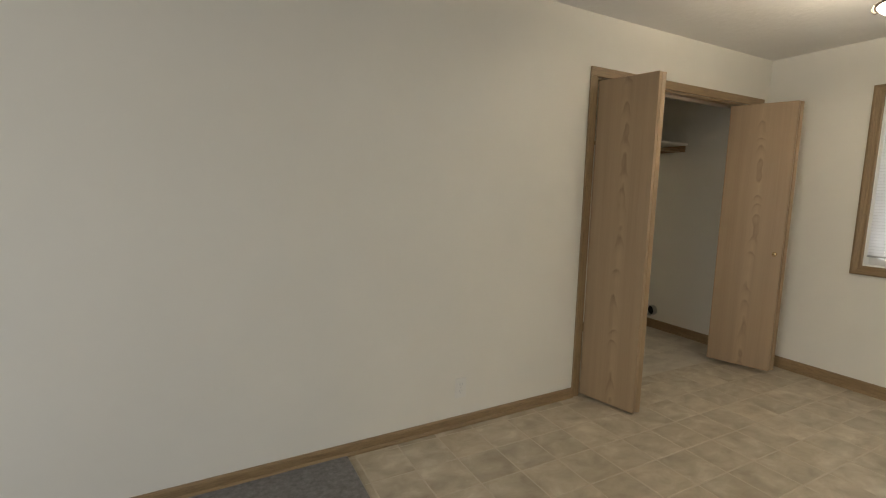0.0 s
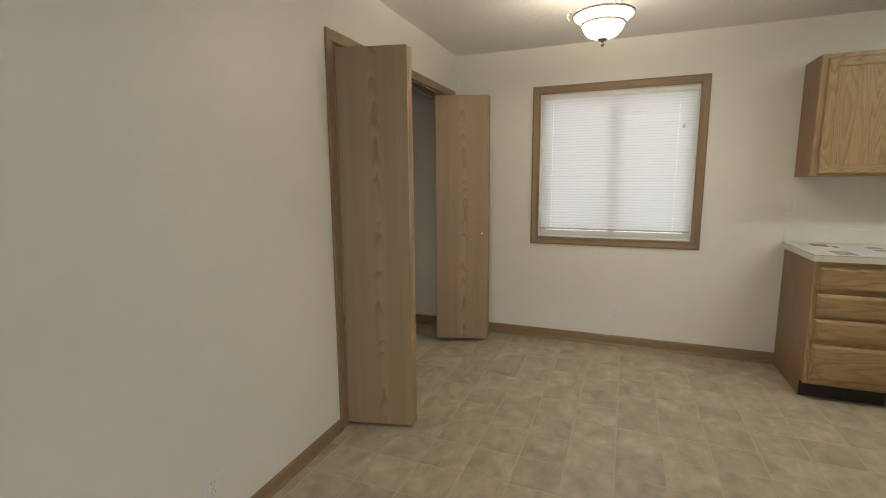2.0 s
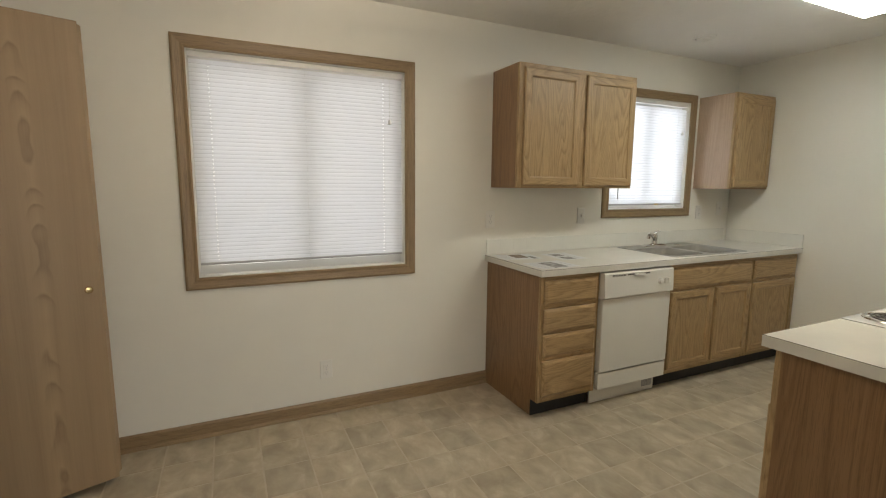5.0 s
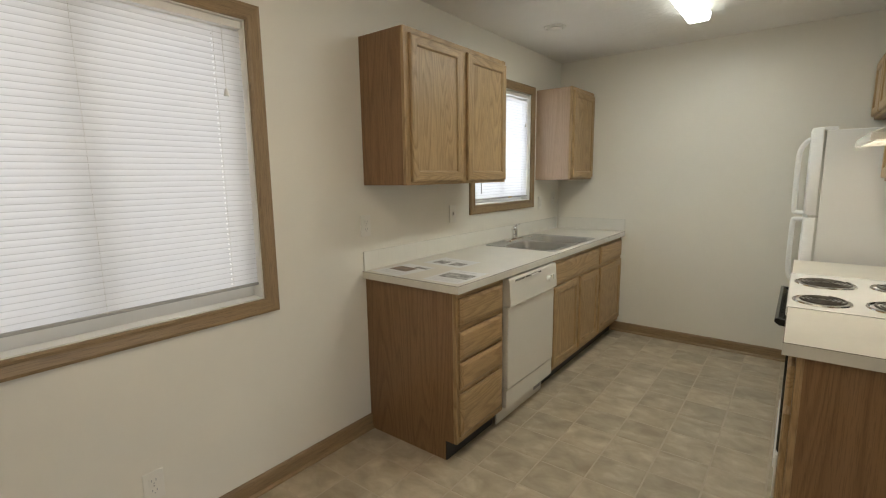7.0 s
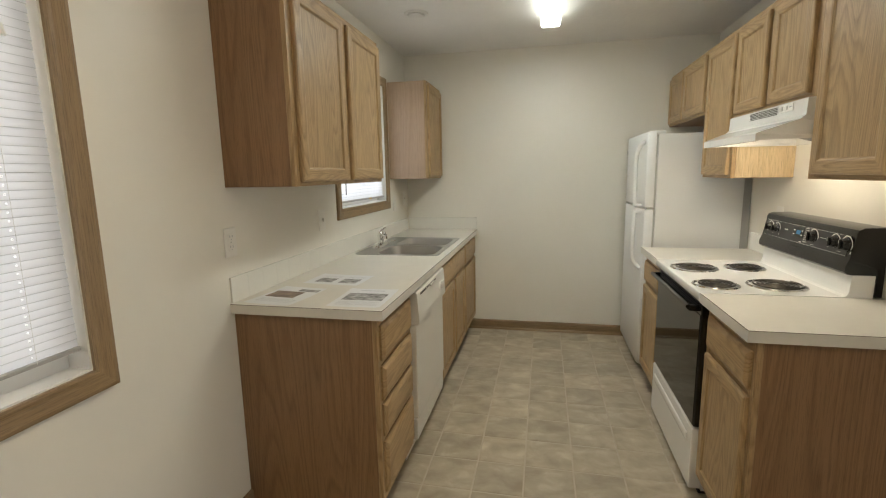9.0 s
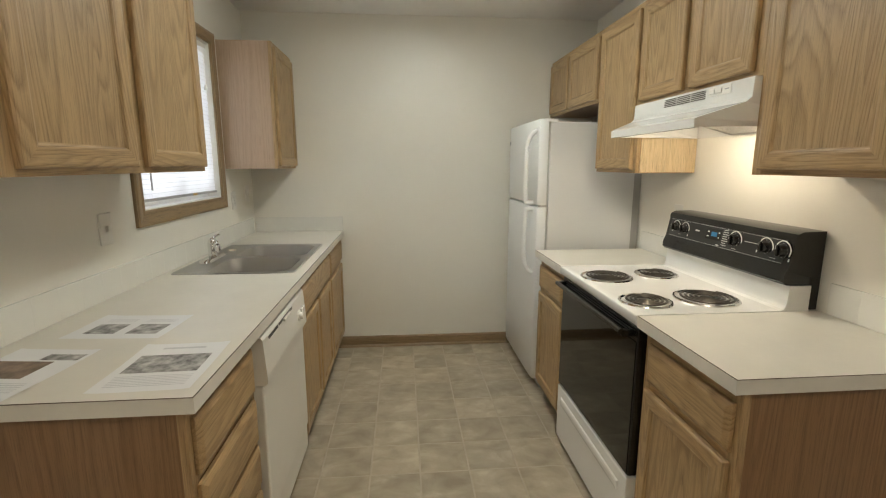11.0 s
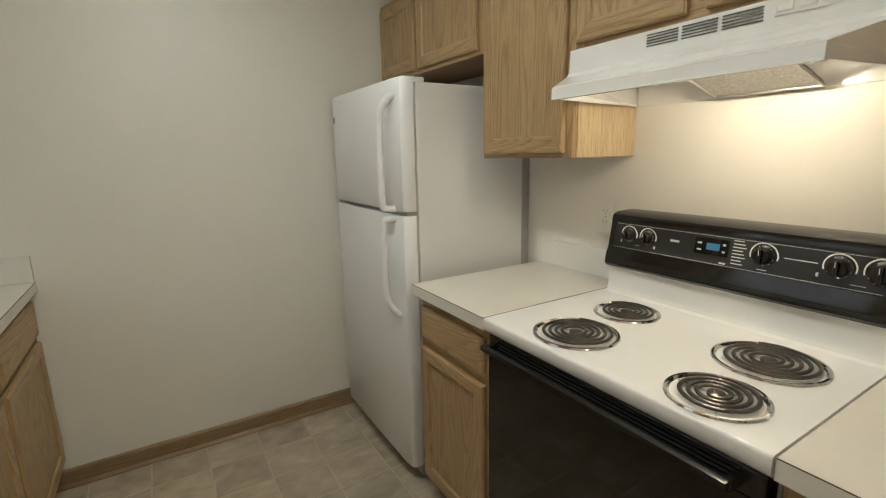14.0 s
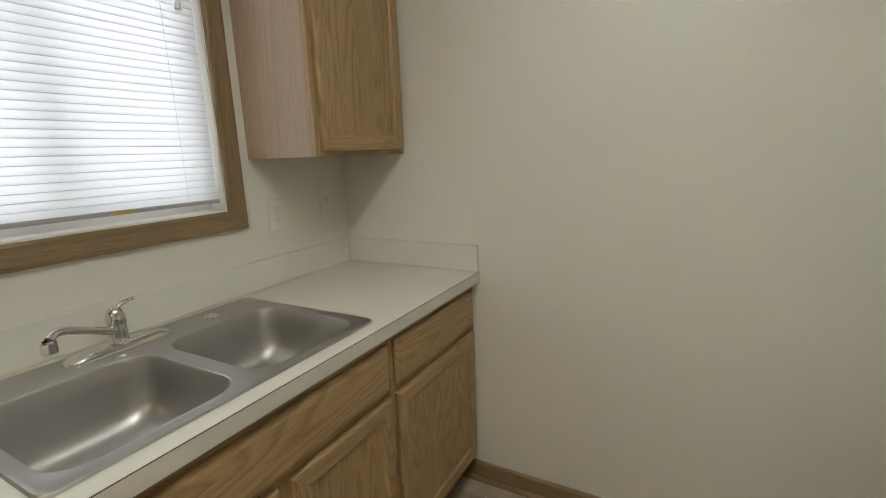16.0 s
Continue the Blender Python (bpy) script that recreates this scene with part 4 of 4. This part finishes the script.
extrude_y(bp, [(1.672, 0.918), (1.699, 0.918), (1.699, 1.0025), (1.792, 1.004), (1.804, 1.014), (1.802, 1.040), (1.791, 1.066), (1.776, 1.150), (1.777, 1.161), (1.771, 1.174), (1.752, 1.182), (1.672, 1.184)], ry0 + 0.010, ry1 - 0.002)
bpanel = part("control_panel", bp, GLOSS_BLACK, stove, "black control panel with rounded edges", True)


def on_panel(z, out):
    """x on the sloping control face at height z."""
    return 1.791 - (z - 1.066) / 0.086 * 0.015 + out


fp = bmesh.new()
loft(fp, [[(on_panel(1.070, o), ry0 + 0.03 + i, 1.070), (on_panel(1.070, o), ry1 - 0.03 - i, 1.070), (on_panel(1.150, o), ry1 - 0.03 - i, 1.150), (on_panel(1.150, o), ry0 + 0.03 + i, 1.150)] for o, i in ((0.0, 0), (0.0015, 0.0005))], cap_last=True)
part("face_plate", fp, PANEL_FACE, bpanel, "dark grey face plate")


def panel_bars(name, specs, mat, out, label=""):
    bm = bmesh.new()
    for y0, y1, z0, z1 in specs:
        loft(bm, [[(on_panel(z0, o), y0, z0), (on_panel(z0, o), y1, z0), (on_panel(z1, o), y1, z1), (on_panel(z1, o), y0, z1)] for o in (0.001, out)], cap_last=True)
    return part(name, bm, mat, bpanel, label)


for ky, kr in ((-1.399, 0.019), (-1.333, 0.019), (-1.010, 0.023), (-0.857, 0.022), (-0.783, 0.023)):
    c = (on_panel(1.116, 0.0015), ky, 1.116)
    part("dial_ring", revolve(bmesh.new(), [(kr + 0.010, 0.0), (kr + 0.010, 0.0015), (kr + 0.0072, 0.0015), (kr + 0.0072, 0.0)], c, 28, "x"), PLASTIC, bpanel, "pale printed ring")
    part("knob", revolve(bmesh.new(), [(kr + 0.005, 0.0), (kr + 0.004, 0.005), (kr - 0.001, 0.008), (kr - 0.004, 0.020), (kr - 0.006, 0.022), (0.001, 0.022)], c, 24, "x"), BLACK, bpanel, "round black knob", True)
    part("knob_grip", boxes((c[0] + 0.02, c[0] + 0.030, ky - 0.005, ky + 0.005, 1.116 - kr + 0.004, 1.116 + kr - 0.004), bev=0.003), BLACK, bpanel)
    part("mark", boxes((c[0] + 0.0301, c[0] + 0.0304, ky - 0.0007, ky + 0.0007, 1.120, 1.116 + kr - 0.006)), GREY_PRINT, bpanel)
    part("dial_mark", boxes(*[(c[0] + 0.006, c[0] + 0.0065, ky + (kr + 0.001) * math.cos(a) - 0.001, ky + (kr + 0.001) * math.cos(a) + 0.001, 1.116 + (kr + 0.001) * math.sin(a) - 0.0012, 1.116 + (kr + 0.001) * math.sin(a) + 0.0012) for a in [radians(-150 + 33 * k) for k in range(9)]]), GREY_PRINT, bpanel)
panel_bars("display_frame", [(-1.186, -1.095, 1.0960, 1.1400)], BLACK_GLASS, 0.0028, "black glass display surround")
panel_bars("display", [(-1.153, -1.118, 1.1090, 1.1270)], LCD, 0.0034, "lit blue clock display")
for q in ((-1.178, -1.167, 1.1230, 1.1270), (-1.178, -1.167, 1.1050, 1.1090), (-1.110, -1.103, 1.1240, 1.1290), (-1.110, -1.103, 1.1050, 1.1100)):
    panel_bars("display_key", [q], GREY_PRINT, 0.0034)
panel_bars("printed_text", [(-1.085, -1.060 + 0.004 * (k % 3), 1.1415 - k * 0.0085, 1.1440 - k * 0.0085) for k in range(8)], GREY_PRINT, 0.0021)
for q in ((-0.966, -0.898, 1.1165, 1.1185), (-1.021, -0.998, 1.0790, 1.0810), (-0.834, -0.806, 1.0820, 1.0832), (-1.376, -1.359, 1.0860, 1.0872)):
    panel_bars("printed_line", [q], GREY_PRINT, 0.0021)
panel_bars("printed_text", [(-1.428, -1.424, 1.0900, 1.0980), (-1.310, -1.305, 1.0840, 1.0920), (-0.898, -0.893, 1.0880, 1.0970), (-0.754, -0.749, 1.0820, 1.0910), (-1.114, -1.097, 1.0760, 1.0805)], GREY_PRINT, 0.0021)
for z in (1.0722, 1.1470):
    panel_bars("face_border", [(ry0 + 0.034, ry1 - 0.034, z, z + 0.0009)], GREY_PRINT, 0.0021, "thin pale printed border")
panel_bars("badge", [(-1.260, -1.233, 1.1150, 1.1210)], GREY_PRINT, 0.0025, "small pale badge")


def burner(cx, cy, r, label):
    z = 0.9166
    b = part("burner_bowl", revolve(bmesh.new(), [(r, 0.0), (r - 0.002, 0.004), (r - 0.007, 0.0045), (r - 0.010, 0.0015), (r - 0.018, -0.010), (r * 0.45, -0.016), (r * 0.22, -0.017), (0.001, -0.017)], (cx, cy, z + 0.0016), 40), CHROME, stove, label, True)
    turns = 4.6 if r > 0.1 else 3.7
    r0, r1 = 0.020, r - 0.017
    pts = []
    steps = int(turns * 30)
    for k in range(steps + 1):
        a = 2 * math.pi * turns * k / steps
        rr = r0 + (r1 - r0) * k / steps
        pts.append((cx + rr * math.cos(a), cy + rr * math.sin(a), z + 0.0085))
    part("coil", tube(bmesh.new(), pts, 0.0046, 8, 0.85), COIL, b, "dark spiral heating coil", True)
    part("coil_centre", revolve(bmesh.new(), [(0.016, 0.002), (0.016, 0.0085), (0.013, 0.0105), (0.001, 0.0105)], (cx, cy, z), 18), COIL, b, "", True)
    sp = bmesh.new()
    for k in range(3):
        a = 2 * math.pi * k / 3 + 0.5
        d = Vector((math.cos(a), math.sin(a), 0))
        tube(sp, [Vector((cx, cy, z + 0.003)) + d * 0.012, Vector((cx, cy, z + 0.003)) + d * (r - 0.014)], 0.0016, 5)
    part("coil_support", sp, STEEL, b)


burner(2.176, -1.255, 0.110, "chrome drip bowl of a large burner")
burner(1.936, -1.282, 0.092, "chrome drip bowl of a small burner")
burner(2.196, -0.887, 0.093, "chrome drip bowl of a small burner")
burner(1.957, -0.902, 0.112, "chrome drip bowl of a large burner")

# ---- range hood ----
hood = thing("range_hood", (1.89, -1.118, 1.517), "white under-cabinet range hood with its lamp lit", "range hood")
hy0, hy1 = -1.490, -0.7475
inset = 0.068


def hood_ring(y_back0, y_back1, thick):
    """Outline stations across the hood: full width at the back, drawn in at the front lip."""
    t = thick
    xs = [(1.667, 1.6655 - t, 0), (1.982 - t, 1.6655 - t, 0), (1.985 - t, 1.604 - t * 0.3, 0), (2.000 - t, 1.590 - t * 0.6, 0.004), (2.108 - t, 1.552 - t, inset - 0.004), (2.120 - t, 1.545 - t, inset), (2.120 - t, 1.520, inset)]
    return [(x, y_back0 + i + t, z) for x, z, i in xs], [(x, y_back1 - i - t, z) for x, z, i in xs]


bm = bmesh.new()
for t, flip in ((0.0, False), (0.004, True)):
    l, r = hood_ring(hy0, hy1, t)
    lv, rv = [bm.verts.new(p) for p in l], [bm.verts.new(p) for p in r]
    for i in range(len(lv) - 1):
        bm.faces.new((lv[i], lv[i + 1], rv[i + 1], rv[i]))
    for vs in (lv, rv):
        foot = bm.verts.new((1.667, vs[0].co.y, 1.520))
        bm.faces.new(vs + [foot])
part("shell", bm, ENAMEL, hood, "white enamel canopy")
part("lip", boxes((2.106, 2.121, hy0 + inset, hy1 - inset, 1.5165, 1.521), bev=0.001), ENAMEL, hood)
part("back_plate", boxes((1.667, 1.670, hy0 + 0.005, hy1 - 0.005, 1.520, 1.600)), ENAMEL, hood)
part("inner_pan", boxes((1.672, 1.97, hy0 + 0.006, hy1 - 0.006, 1.600, 1.604)), ENAMEL, hood)
for g in range(3):
    for k in range(5):
        part("louvre_slot", boxes((1.9835, 1.9862, -1.238 + g * 0.09, -1.158 + g * 0.09, 1.6280 + k * 0.0065, 1.6304 + k * 0.0065)), RECESS_SHADE, hood)
sw = part("switch_plate", boxes((1.9845, 1.9872, -0.957, -0.845, 1.630, 1.660), bev=0.001), PLASTIC, hood, "white switch plate")
for y in (-0.938, -0.900):
    part("rocker_switch", boxes((1.987, 1.991, y - 0.014, y + 0.014, 1.637, 1.653), bev=0.0015), PLASTIC, sw)
part("printed_text", boxes((1.9872, 1.9875, -0.875, -0.853, 1.644, 1.648)), INK, sw)
flt = bmesh.new()
extrude_y(flt, [(1.70, 1.522), (1.70, 1.532), (1.92, 1.588), (1.92, 1.578)], -1.212, -0.967)
part("grease_filter", flt, MESH, hood, "aluminium mesh grease filter")
part("filter_rim", tube(bmesh.new(), [(1.70, -1.212, 1.522), (1.92, -1.212, 1.580), (1.92, -0.967, 1.580), (1.70, -0.967, 1.522), (1.70, -1.212, 1.522)], 0.005, 6), STEEL, hood)
part("filter_clip", boxes((1.905, 1.918, -0.957, -0.937, 1.545, 1.600), bev=0.002), STEEL, hood, "small metal filter clip")
part("lamp_holder", boxes((1.957, 1.983, -1.004, -0.952, 1.550, 1.584), bev=0.004), PLASTIC, hood)
part("bulb", revolve(bmesh.new(), [(0.012, 0.0), (0.014, -0.012), (0.024, -0.03), (0.028, -0.047), (0.024, -0.064), (0.012, -0.074), (0.001, -0.076)], (1.970, -1.002, 1.564), 18, "y", True), BULB, hood, "lit warm bulb", True)

# ---- fridge ----
fy0, fy1 = -2.772, -2.020
fr = thing("refrigerator", (1.97, -2.43, 0), "white top-freezer refrigerator with curved handles, doors closed", "refrigerator")
part("cabinet", boxes((1.688, 2.208, fy0 + 0.004, fy1 - 0.004, 0.02, 1.640), bev=0.004), FRIDGE, fr, "white cabinet")
part("rear_panel", boxes((1.642, 1.688, fy0 + 0.012, fy1 - 0.010, 0.06, 1.60), bev=0.003), GREY_AND_RAIL_SHADE, fr, "grey metal rear panel")
part("gasket", boxes((2.208, 2.220, fy0 + 0.014, fy1 - 0.014, 0.10, 1.635)), GREY_PRINT, fr, "grey door gasket")
for nm, z0, z1 in (("freezer_door", 1.166, 1.655), ("fridge_door", 0.075, 1.150)):
    bm = bmesh.new()
    prof = [(2.220, fy0), (2.256, fy0), (2.270, fy0 + 0.012), (2.276, fy0 + 0.05), (2.278, (fy0 + fy1) / 2), (2.276, fy1 - 0.05), (2.270, fy1 - 0.012), (2.256, fy1), (2.220, fy1)]
    loft(bm, [[(x - (0.004 if e and x > 2.23 else 0), y + (0.003 if e and i < 2 else -0.003 if e and i > 6 else 0), z) for i, (x, y) in enumerate(prof)] for z, e in ((z0, 1), (z0 + 0.006, 0), (z1 - 0.006, 0), (z1, 1))], True, True)
    door = part(nm, bm, FRIDGE, fr, "white textured door", True)
    if nm == "freezer_door":
        pts = [(2.272, -2.072, 1.596), (2.294, -2.080, 1.582), (2.317, -2.093, 1.540), (2.324, -2.101, 1.470), (2.324, -2.103, 1.300), (2.321, -2.103, 1.190), (2.308, -2.100, 1.176), (2.270, -2.095, 1.175)]
    else:
        pts = [(2.270, -2.095, 1.136), (2.308, -2.100, 1.135), (2.321, -2.103, 1.120), (2.324, -2.103, 1.000), (2.324, -2.101, 0.870), (2.317, -2.093, 0.802), (2.294, -2.080, 0.762), (2.272, -2.072, 0.748)]
    part("handle", tube(bmesh.new(), arc_points(pts, 42), 0.0135, 12, 1.0), FRIDGE, door, "curved white handle", True)
    if nm == "freezer_door":
        part("badge", boxes((2.272, 2.2775, fy0 + 0.028, fy0 + 0.058, 1.535, 1.562), bev=0.001), INK, door, "small grey badge")
part("hinge", boxes((2.195, 2.255, fy1 - 0.05, fy1 - 0.012, 1.1515, 1.1645)), STEEL, fr, "grey middle hinge")
part("hinge_cover", boxes((2.16, 2.255, fy1 - 0.07, fy1 - 0.02, 1.641, 1.660), bev=0.004), FRIDGE, fr, "white hinge cover")
part("base_grille", boxes((2.13, 2.218, fy0 + 0.01, fy1 - 0.01, 0.012, 0.072)), INK, fr, "grey base grille")
part("foot", boxes((2.10, 2.14, fy1 - 0.06, fy1 - 0.02, 0, 0.02), (1.75, 1.79, fy1 - 0.06, fy1 - 0.02, 0, 0.02), (2.10, 2.14, fy0 + 0.02, fy0 + 0.06, 0, 0.02)), RUBBER, fr)

# ---- lamps ----
dome = thing("ceiling_lamp", (2.885, 0.905, CEILING), "semi-flush ceiling lamp with a lit frosted glass bowl", "ceiling lamp")
DC = (2.885, 0.905, 0)
part("canopy", revolve(bmesh.new(), [(0.068, CEILING), (0.066, CEILING - 0.012), (0.045, CEILING - 0.026), (0.014, CEILING - 0.036), (0.001, CEILING - 0.036)], DC, 28), NICKEL, dome, "", True)
part("stem", tube(bmesh.new(), [(*DC[:2], CEILING - 0.03), (*DC[:2], 2.085)], 0.006, 10), NICKEL, dome)
part("glass_bowl", revolve(bmesh.new(), [(0.151, 2.216), (0.143, 2.204), (0.127, 2.192), (0.114, 2.181), (0.107, 2.172), (0.104, 2.160), (0.094, 2.138), (0.074, 2.116), (0.042, 2.101), (0.012, 2.098)], DC, 40), BOWL_GLOW, dome, "frosted white glass bowl, lit", True)
part("rim_ring", revolve(bmesh.new(), [(0.150, 2.211), (0.157, 2.212), (0.159, 2.217), (0.156, 2.222), (0.150, 2.220), (0.150, 2.211)], DC, 40), BRONZE, dome, "brushed metal rim", True)
part("band_ring", revolve(bmesh.new(), [(0.106, 2.165), (0.113, 2.167), (0.115, 2.172), (0.113, 2.177), (0.108, 2.178), (0.106, 2.165)], DC, 40), BRONZE, dome, "brushed metal band", True)
part("finial", revolve(bmesh.new(), [(0.001, 2.102), (0.024, 2.101), (0.028, 2.095), (0.019, 2.089), (0.008, 2.085), (0.007, 2.077), (0.011, 2.071), (0.008, 2.063), (0.001, 2.056)], DC, 20), BRONZE, dome, "turned metal finial", True)
for k in range(3):
    a = 2 * math.pi * k / 3 + radians(200)
    d = Vector((math.cos(a), math.sin(a), 0))
    base = Vector((*DC[:2], 0))
    ctrl = [(0.012, 2.385), (0.05, 2.390), (0.10, 2.330), (0.135, 2.262), (0.168, 2.218), (0.190, 2.232), (0.184, 2.258), (0.165, 2.252)]
    part("scroll_arm", tube(bmesh.new(), arc_points([base + d * r + Vector((0, 0, z)) for r, z in ctrl], 42), 0.0045, 8), NICKEL, dome, "curled metal arm", True)

bulb_light = bpy.data.lights.new("lamp_bulb", "POINT")
bulb_light.energy, bulb_light.color, bulb_light.shadow_soft_size = 22.0, (1.0, 0.86, 0.66), 0.02
new("lamp_bulb", bulb_light).location = (2.885, 0.905, 2.205)

tubes = thing("fluorescent_fixture", (2.90, -1.48, CEILING), "lit fluorescent wraparound ceiling fixture", "ceiling light")
ty0, ty1 = -2.092, -0.872
part("housing", boxes((2.845, 2.955, ty0 + 0.01, ty1 - 0.01, CEILING - 0.022, CEILING), bev=0.002), PLASTIC, tubes, "white metal housing")
bm = bmesh.new()
extrude_y(bm, [(2.834, CEILING - 0.020), (2.836, CEILING - 0.052), (2.844, CEILING - 0.066), (2.956, CEILING - 0.066), (2.964, CEILING - 0.052), (2.966, CEILING - 0.020)], ty0, ty1)
for f in bm.faces:
    f.normal_update()
    f.material_index = 0 if all(v.co.z < CEILING - 0.06 for v in f.verts) else 1
part("diffuser", bm, [TUBE, TUBE_SIDE], tubes, "glowing white acrylic diffuser")

vent_c = thing("ceiling_vent", (3.745, -1.808, CEILING), "round white ceiling vent cover", "vent")
part("flange", revolve(bmesh.new(), [(0.078, 0.0), (0.076, -0.005), (0.060, -0.009), (0.056, -0.006), (0.055, 0.0)], (3.745, -1.808, CEILING), 32), PLASTIC, vent_c, "", True)
part("disc", revolve(bmesh.new(), [(0.050, -0.002), (0.049, -0.014), (0.040, -0.018), (0.001, -0.020)], (3.745, -1.808, CEILING), 32, "z", True), PLASTIC, vent_c, "", True)


# ---- papers on the worktop ----
def sheet(cx, cy, w, h, ang, pics, bars, label, z):
    """Paper: centre, size along its own u and v, angle; pictures and text bars as (u0, u1, v0, v1) shares of the sheet."""
    s = thing("printed_sheet", (cx, cy, 0.9143), label, "paper", "papers on the worktop")

    def patch(rects, dz, n=10, lift=0.0):
        bm = bmesh.new()
        for u0, u1, v0, v1 in rects:
            g = [[bm.verts.new(((u0 + (u1 - u0) * i / n - 0.5) * w, (v0 + (v1 - v0) * j / n - 0.5) * h, 0)) for j in range(n + 1)] for i in range(n + 1)]
            for i in range(n):
                for j in range(n):
                    bm.faces.new((g[i][j], g[i + 1][j], g[i + 1][j + 1], g[i][j + 1]))
        for v in bm.verts:
            u, q = v.co.x / w, v.co.y / h
            v.co.z = z + dz + 0.006 * max(0, abs(u) - 0.32) ** 2 * 20 * (1 + math.sin(q * 5 + ang * 40)) * 0.35
        bmesh.ops.rotate(bm, verts=bm.verts, cent=(0, 0, 0), matrix=Matrix.Rotation(radians(ang), 3, "Z"))
        bmesh.ops.translate(bm, verts=bm.verts, vec=(cx, cy, 0))
        return bm
    part("page", patch([(0, 1, 0, 1)], 0.0), PAPER, s, "white page")
    for r, m in pics:
        part("picture", patch([r], 0.0005), m, s, "printed picture")
    for r in bars:
        part("text_bar", patch([r], 0.0004, 3), TEXT_GREY, s)
    return s


sheet(3.98, -0.462, 0.216, 0.279, -6, [((0.28, 0.92, 0.28, 0.62), PHOTO_BROWN), ((0.05, 0.5, 0.12, 0.25), PHOTO)], [(0.1, 0.9, 0.70 + k * 0.03, 0.71 + k * 0.03) for k in range(6)], "white printed sheet with a brown photo on the worktop", 0.9152)
sheet(3.885, -0.775, 0.279, 0.205, -4, [((0.10, 0.42, 0.42, 0.82), PHOTO), ((0.54, 0.86, 0.42, 0.82), PHOTO)], [(0.1, 0.42, 0.20 + k * 0.05, 0.215 + k * 0.05) for k in range(3)] + [(0.54, 0.86, 0.20 + k * 0.05, 0.215 + k * 0.05) for k in range(3)], "white printed sheet with two small photos on the worktop", 0.9152)
sheet(3.640, -0.478, 0.216, 0.279, 2, [((0.10, 0.90, 0.28, 0.66), PHOTO)], [(0.1, 0.9, 0.72 + k * 0.03, 0.73 + k * 0.03) for k in range(7)] + [(0.25, 0.75, 0.10, 0.14)], "white printed sheet with one wide photo on the worktop", 0.9152)


# ---- floor tiles ----
def tile_mesh(w, h):
    bm = bmesh.new()
    loft(bm, [[(-w / 2 + i, -h / 2 + i, z), (w / 2 - i, -h / 2 + i, z), (w / 2 - i, h / 2 - i, z), (-w / 2 + i, h / 2 - i, z)] for i, z in ((0, -0.0012), (0.0012, -0.0002), (0.003, 0.0))], cap_last=True)
    return bm


PX, PY, AX, AY, GAP = 0.2286, 0.2240, 3.224, -1.948, 0.0075
meshes = {}


def covered(x0, x1, y0, y1):
    return (x0 > 3.62 and y1 < -0.36) or (x1 < 2.18 and y1 < -0.32) or (x1 < XK and y0 < -2.9)


for i in range(-12, 5):
    for j in range(-5, 20):
        x0, x1 = max(AX + i * PX, CARPET_X + 0.004), min(AX + (i + 1) * PX, XE)
        y0, y1 = max(AY + j * PY, YS), min(AY + (j + 1) * PY, YN + 0.02)
        if x1 - x0 < 0.02 or y1 - y0 < 0.02 or covered(x0, x1, y0, y1):
            continue
        key = (round(x1 - x0, 4), round(y1 - y0, 4))
        if key not in meshes:
            ob = link_mesh("tile", tile_mesh(key[0] - GAP, key[1] - GAP), VINYL)
            meshes[key] = ob.data
        else:
            ob = new("tile", meshes[key])
        ob.location = ((x0 + x1) / 2, (y0 + y1) / 2, 0)
        ob.parent = floor
for i in range(8):
    for j in range(4):
        x0, y0 = 2.02 + i * 0.305, YN + 0.024 + j * 0.305
        x1, y1 = min(x0 + 0.301, XE), min(y0 + 0.301, YB)
        if x1 - x0 > 0.03 and y1 - y0 > 0.03:
            ob = link_mesh("tile", tile_mesh(x1 - x0, y1 - y0), CLOSET_TILE)
            ob.location = ((x0 + x1) / 2, (y0 + y1) / 2, 0.0006)
            ob.parent = floor
            tagged(ob, "pale closet floor tile")
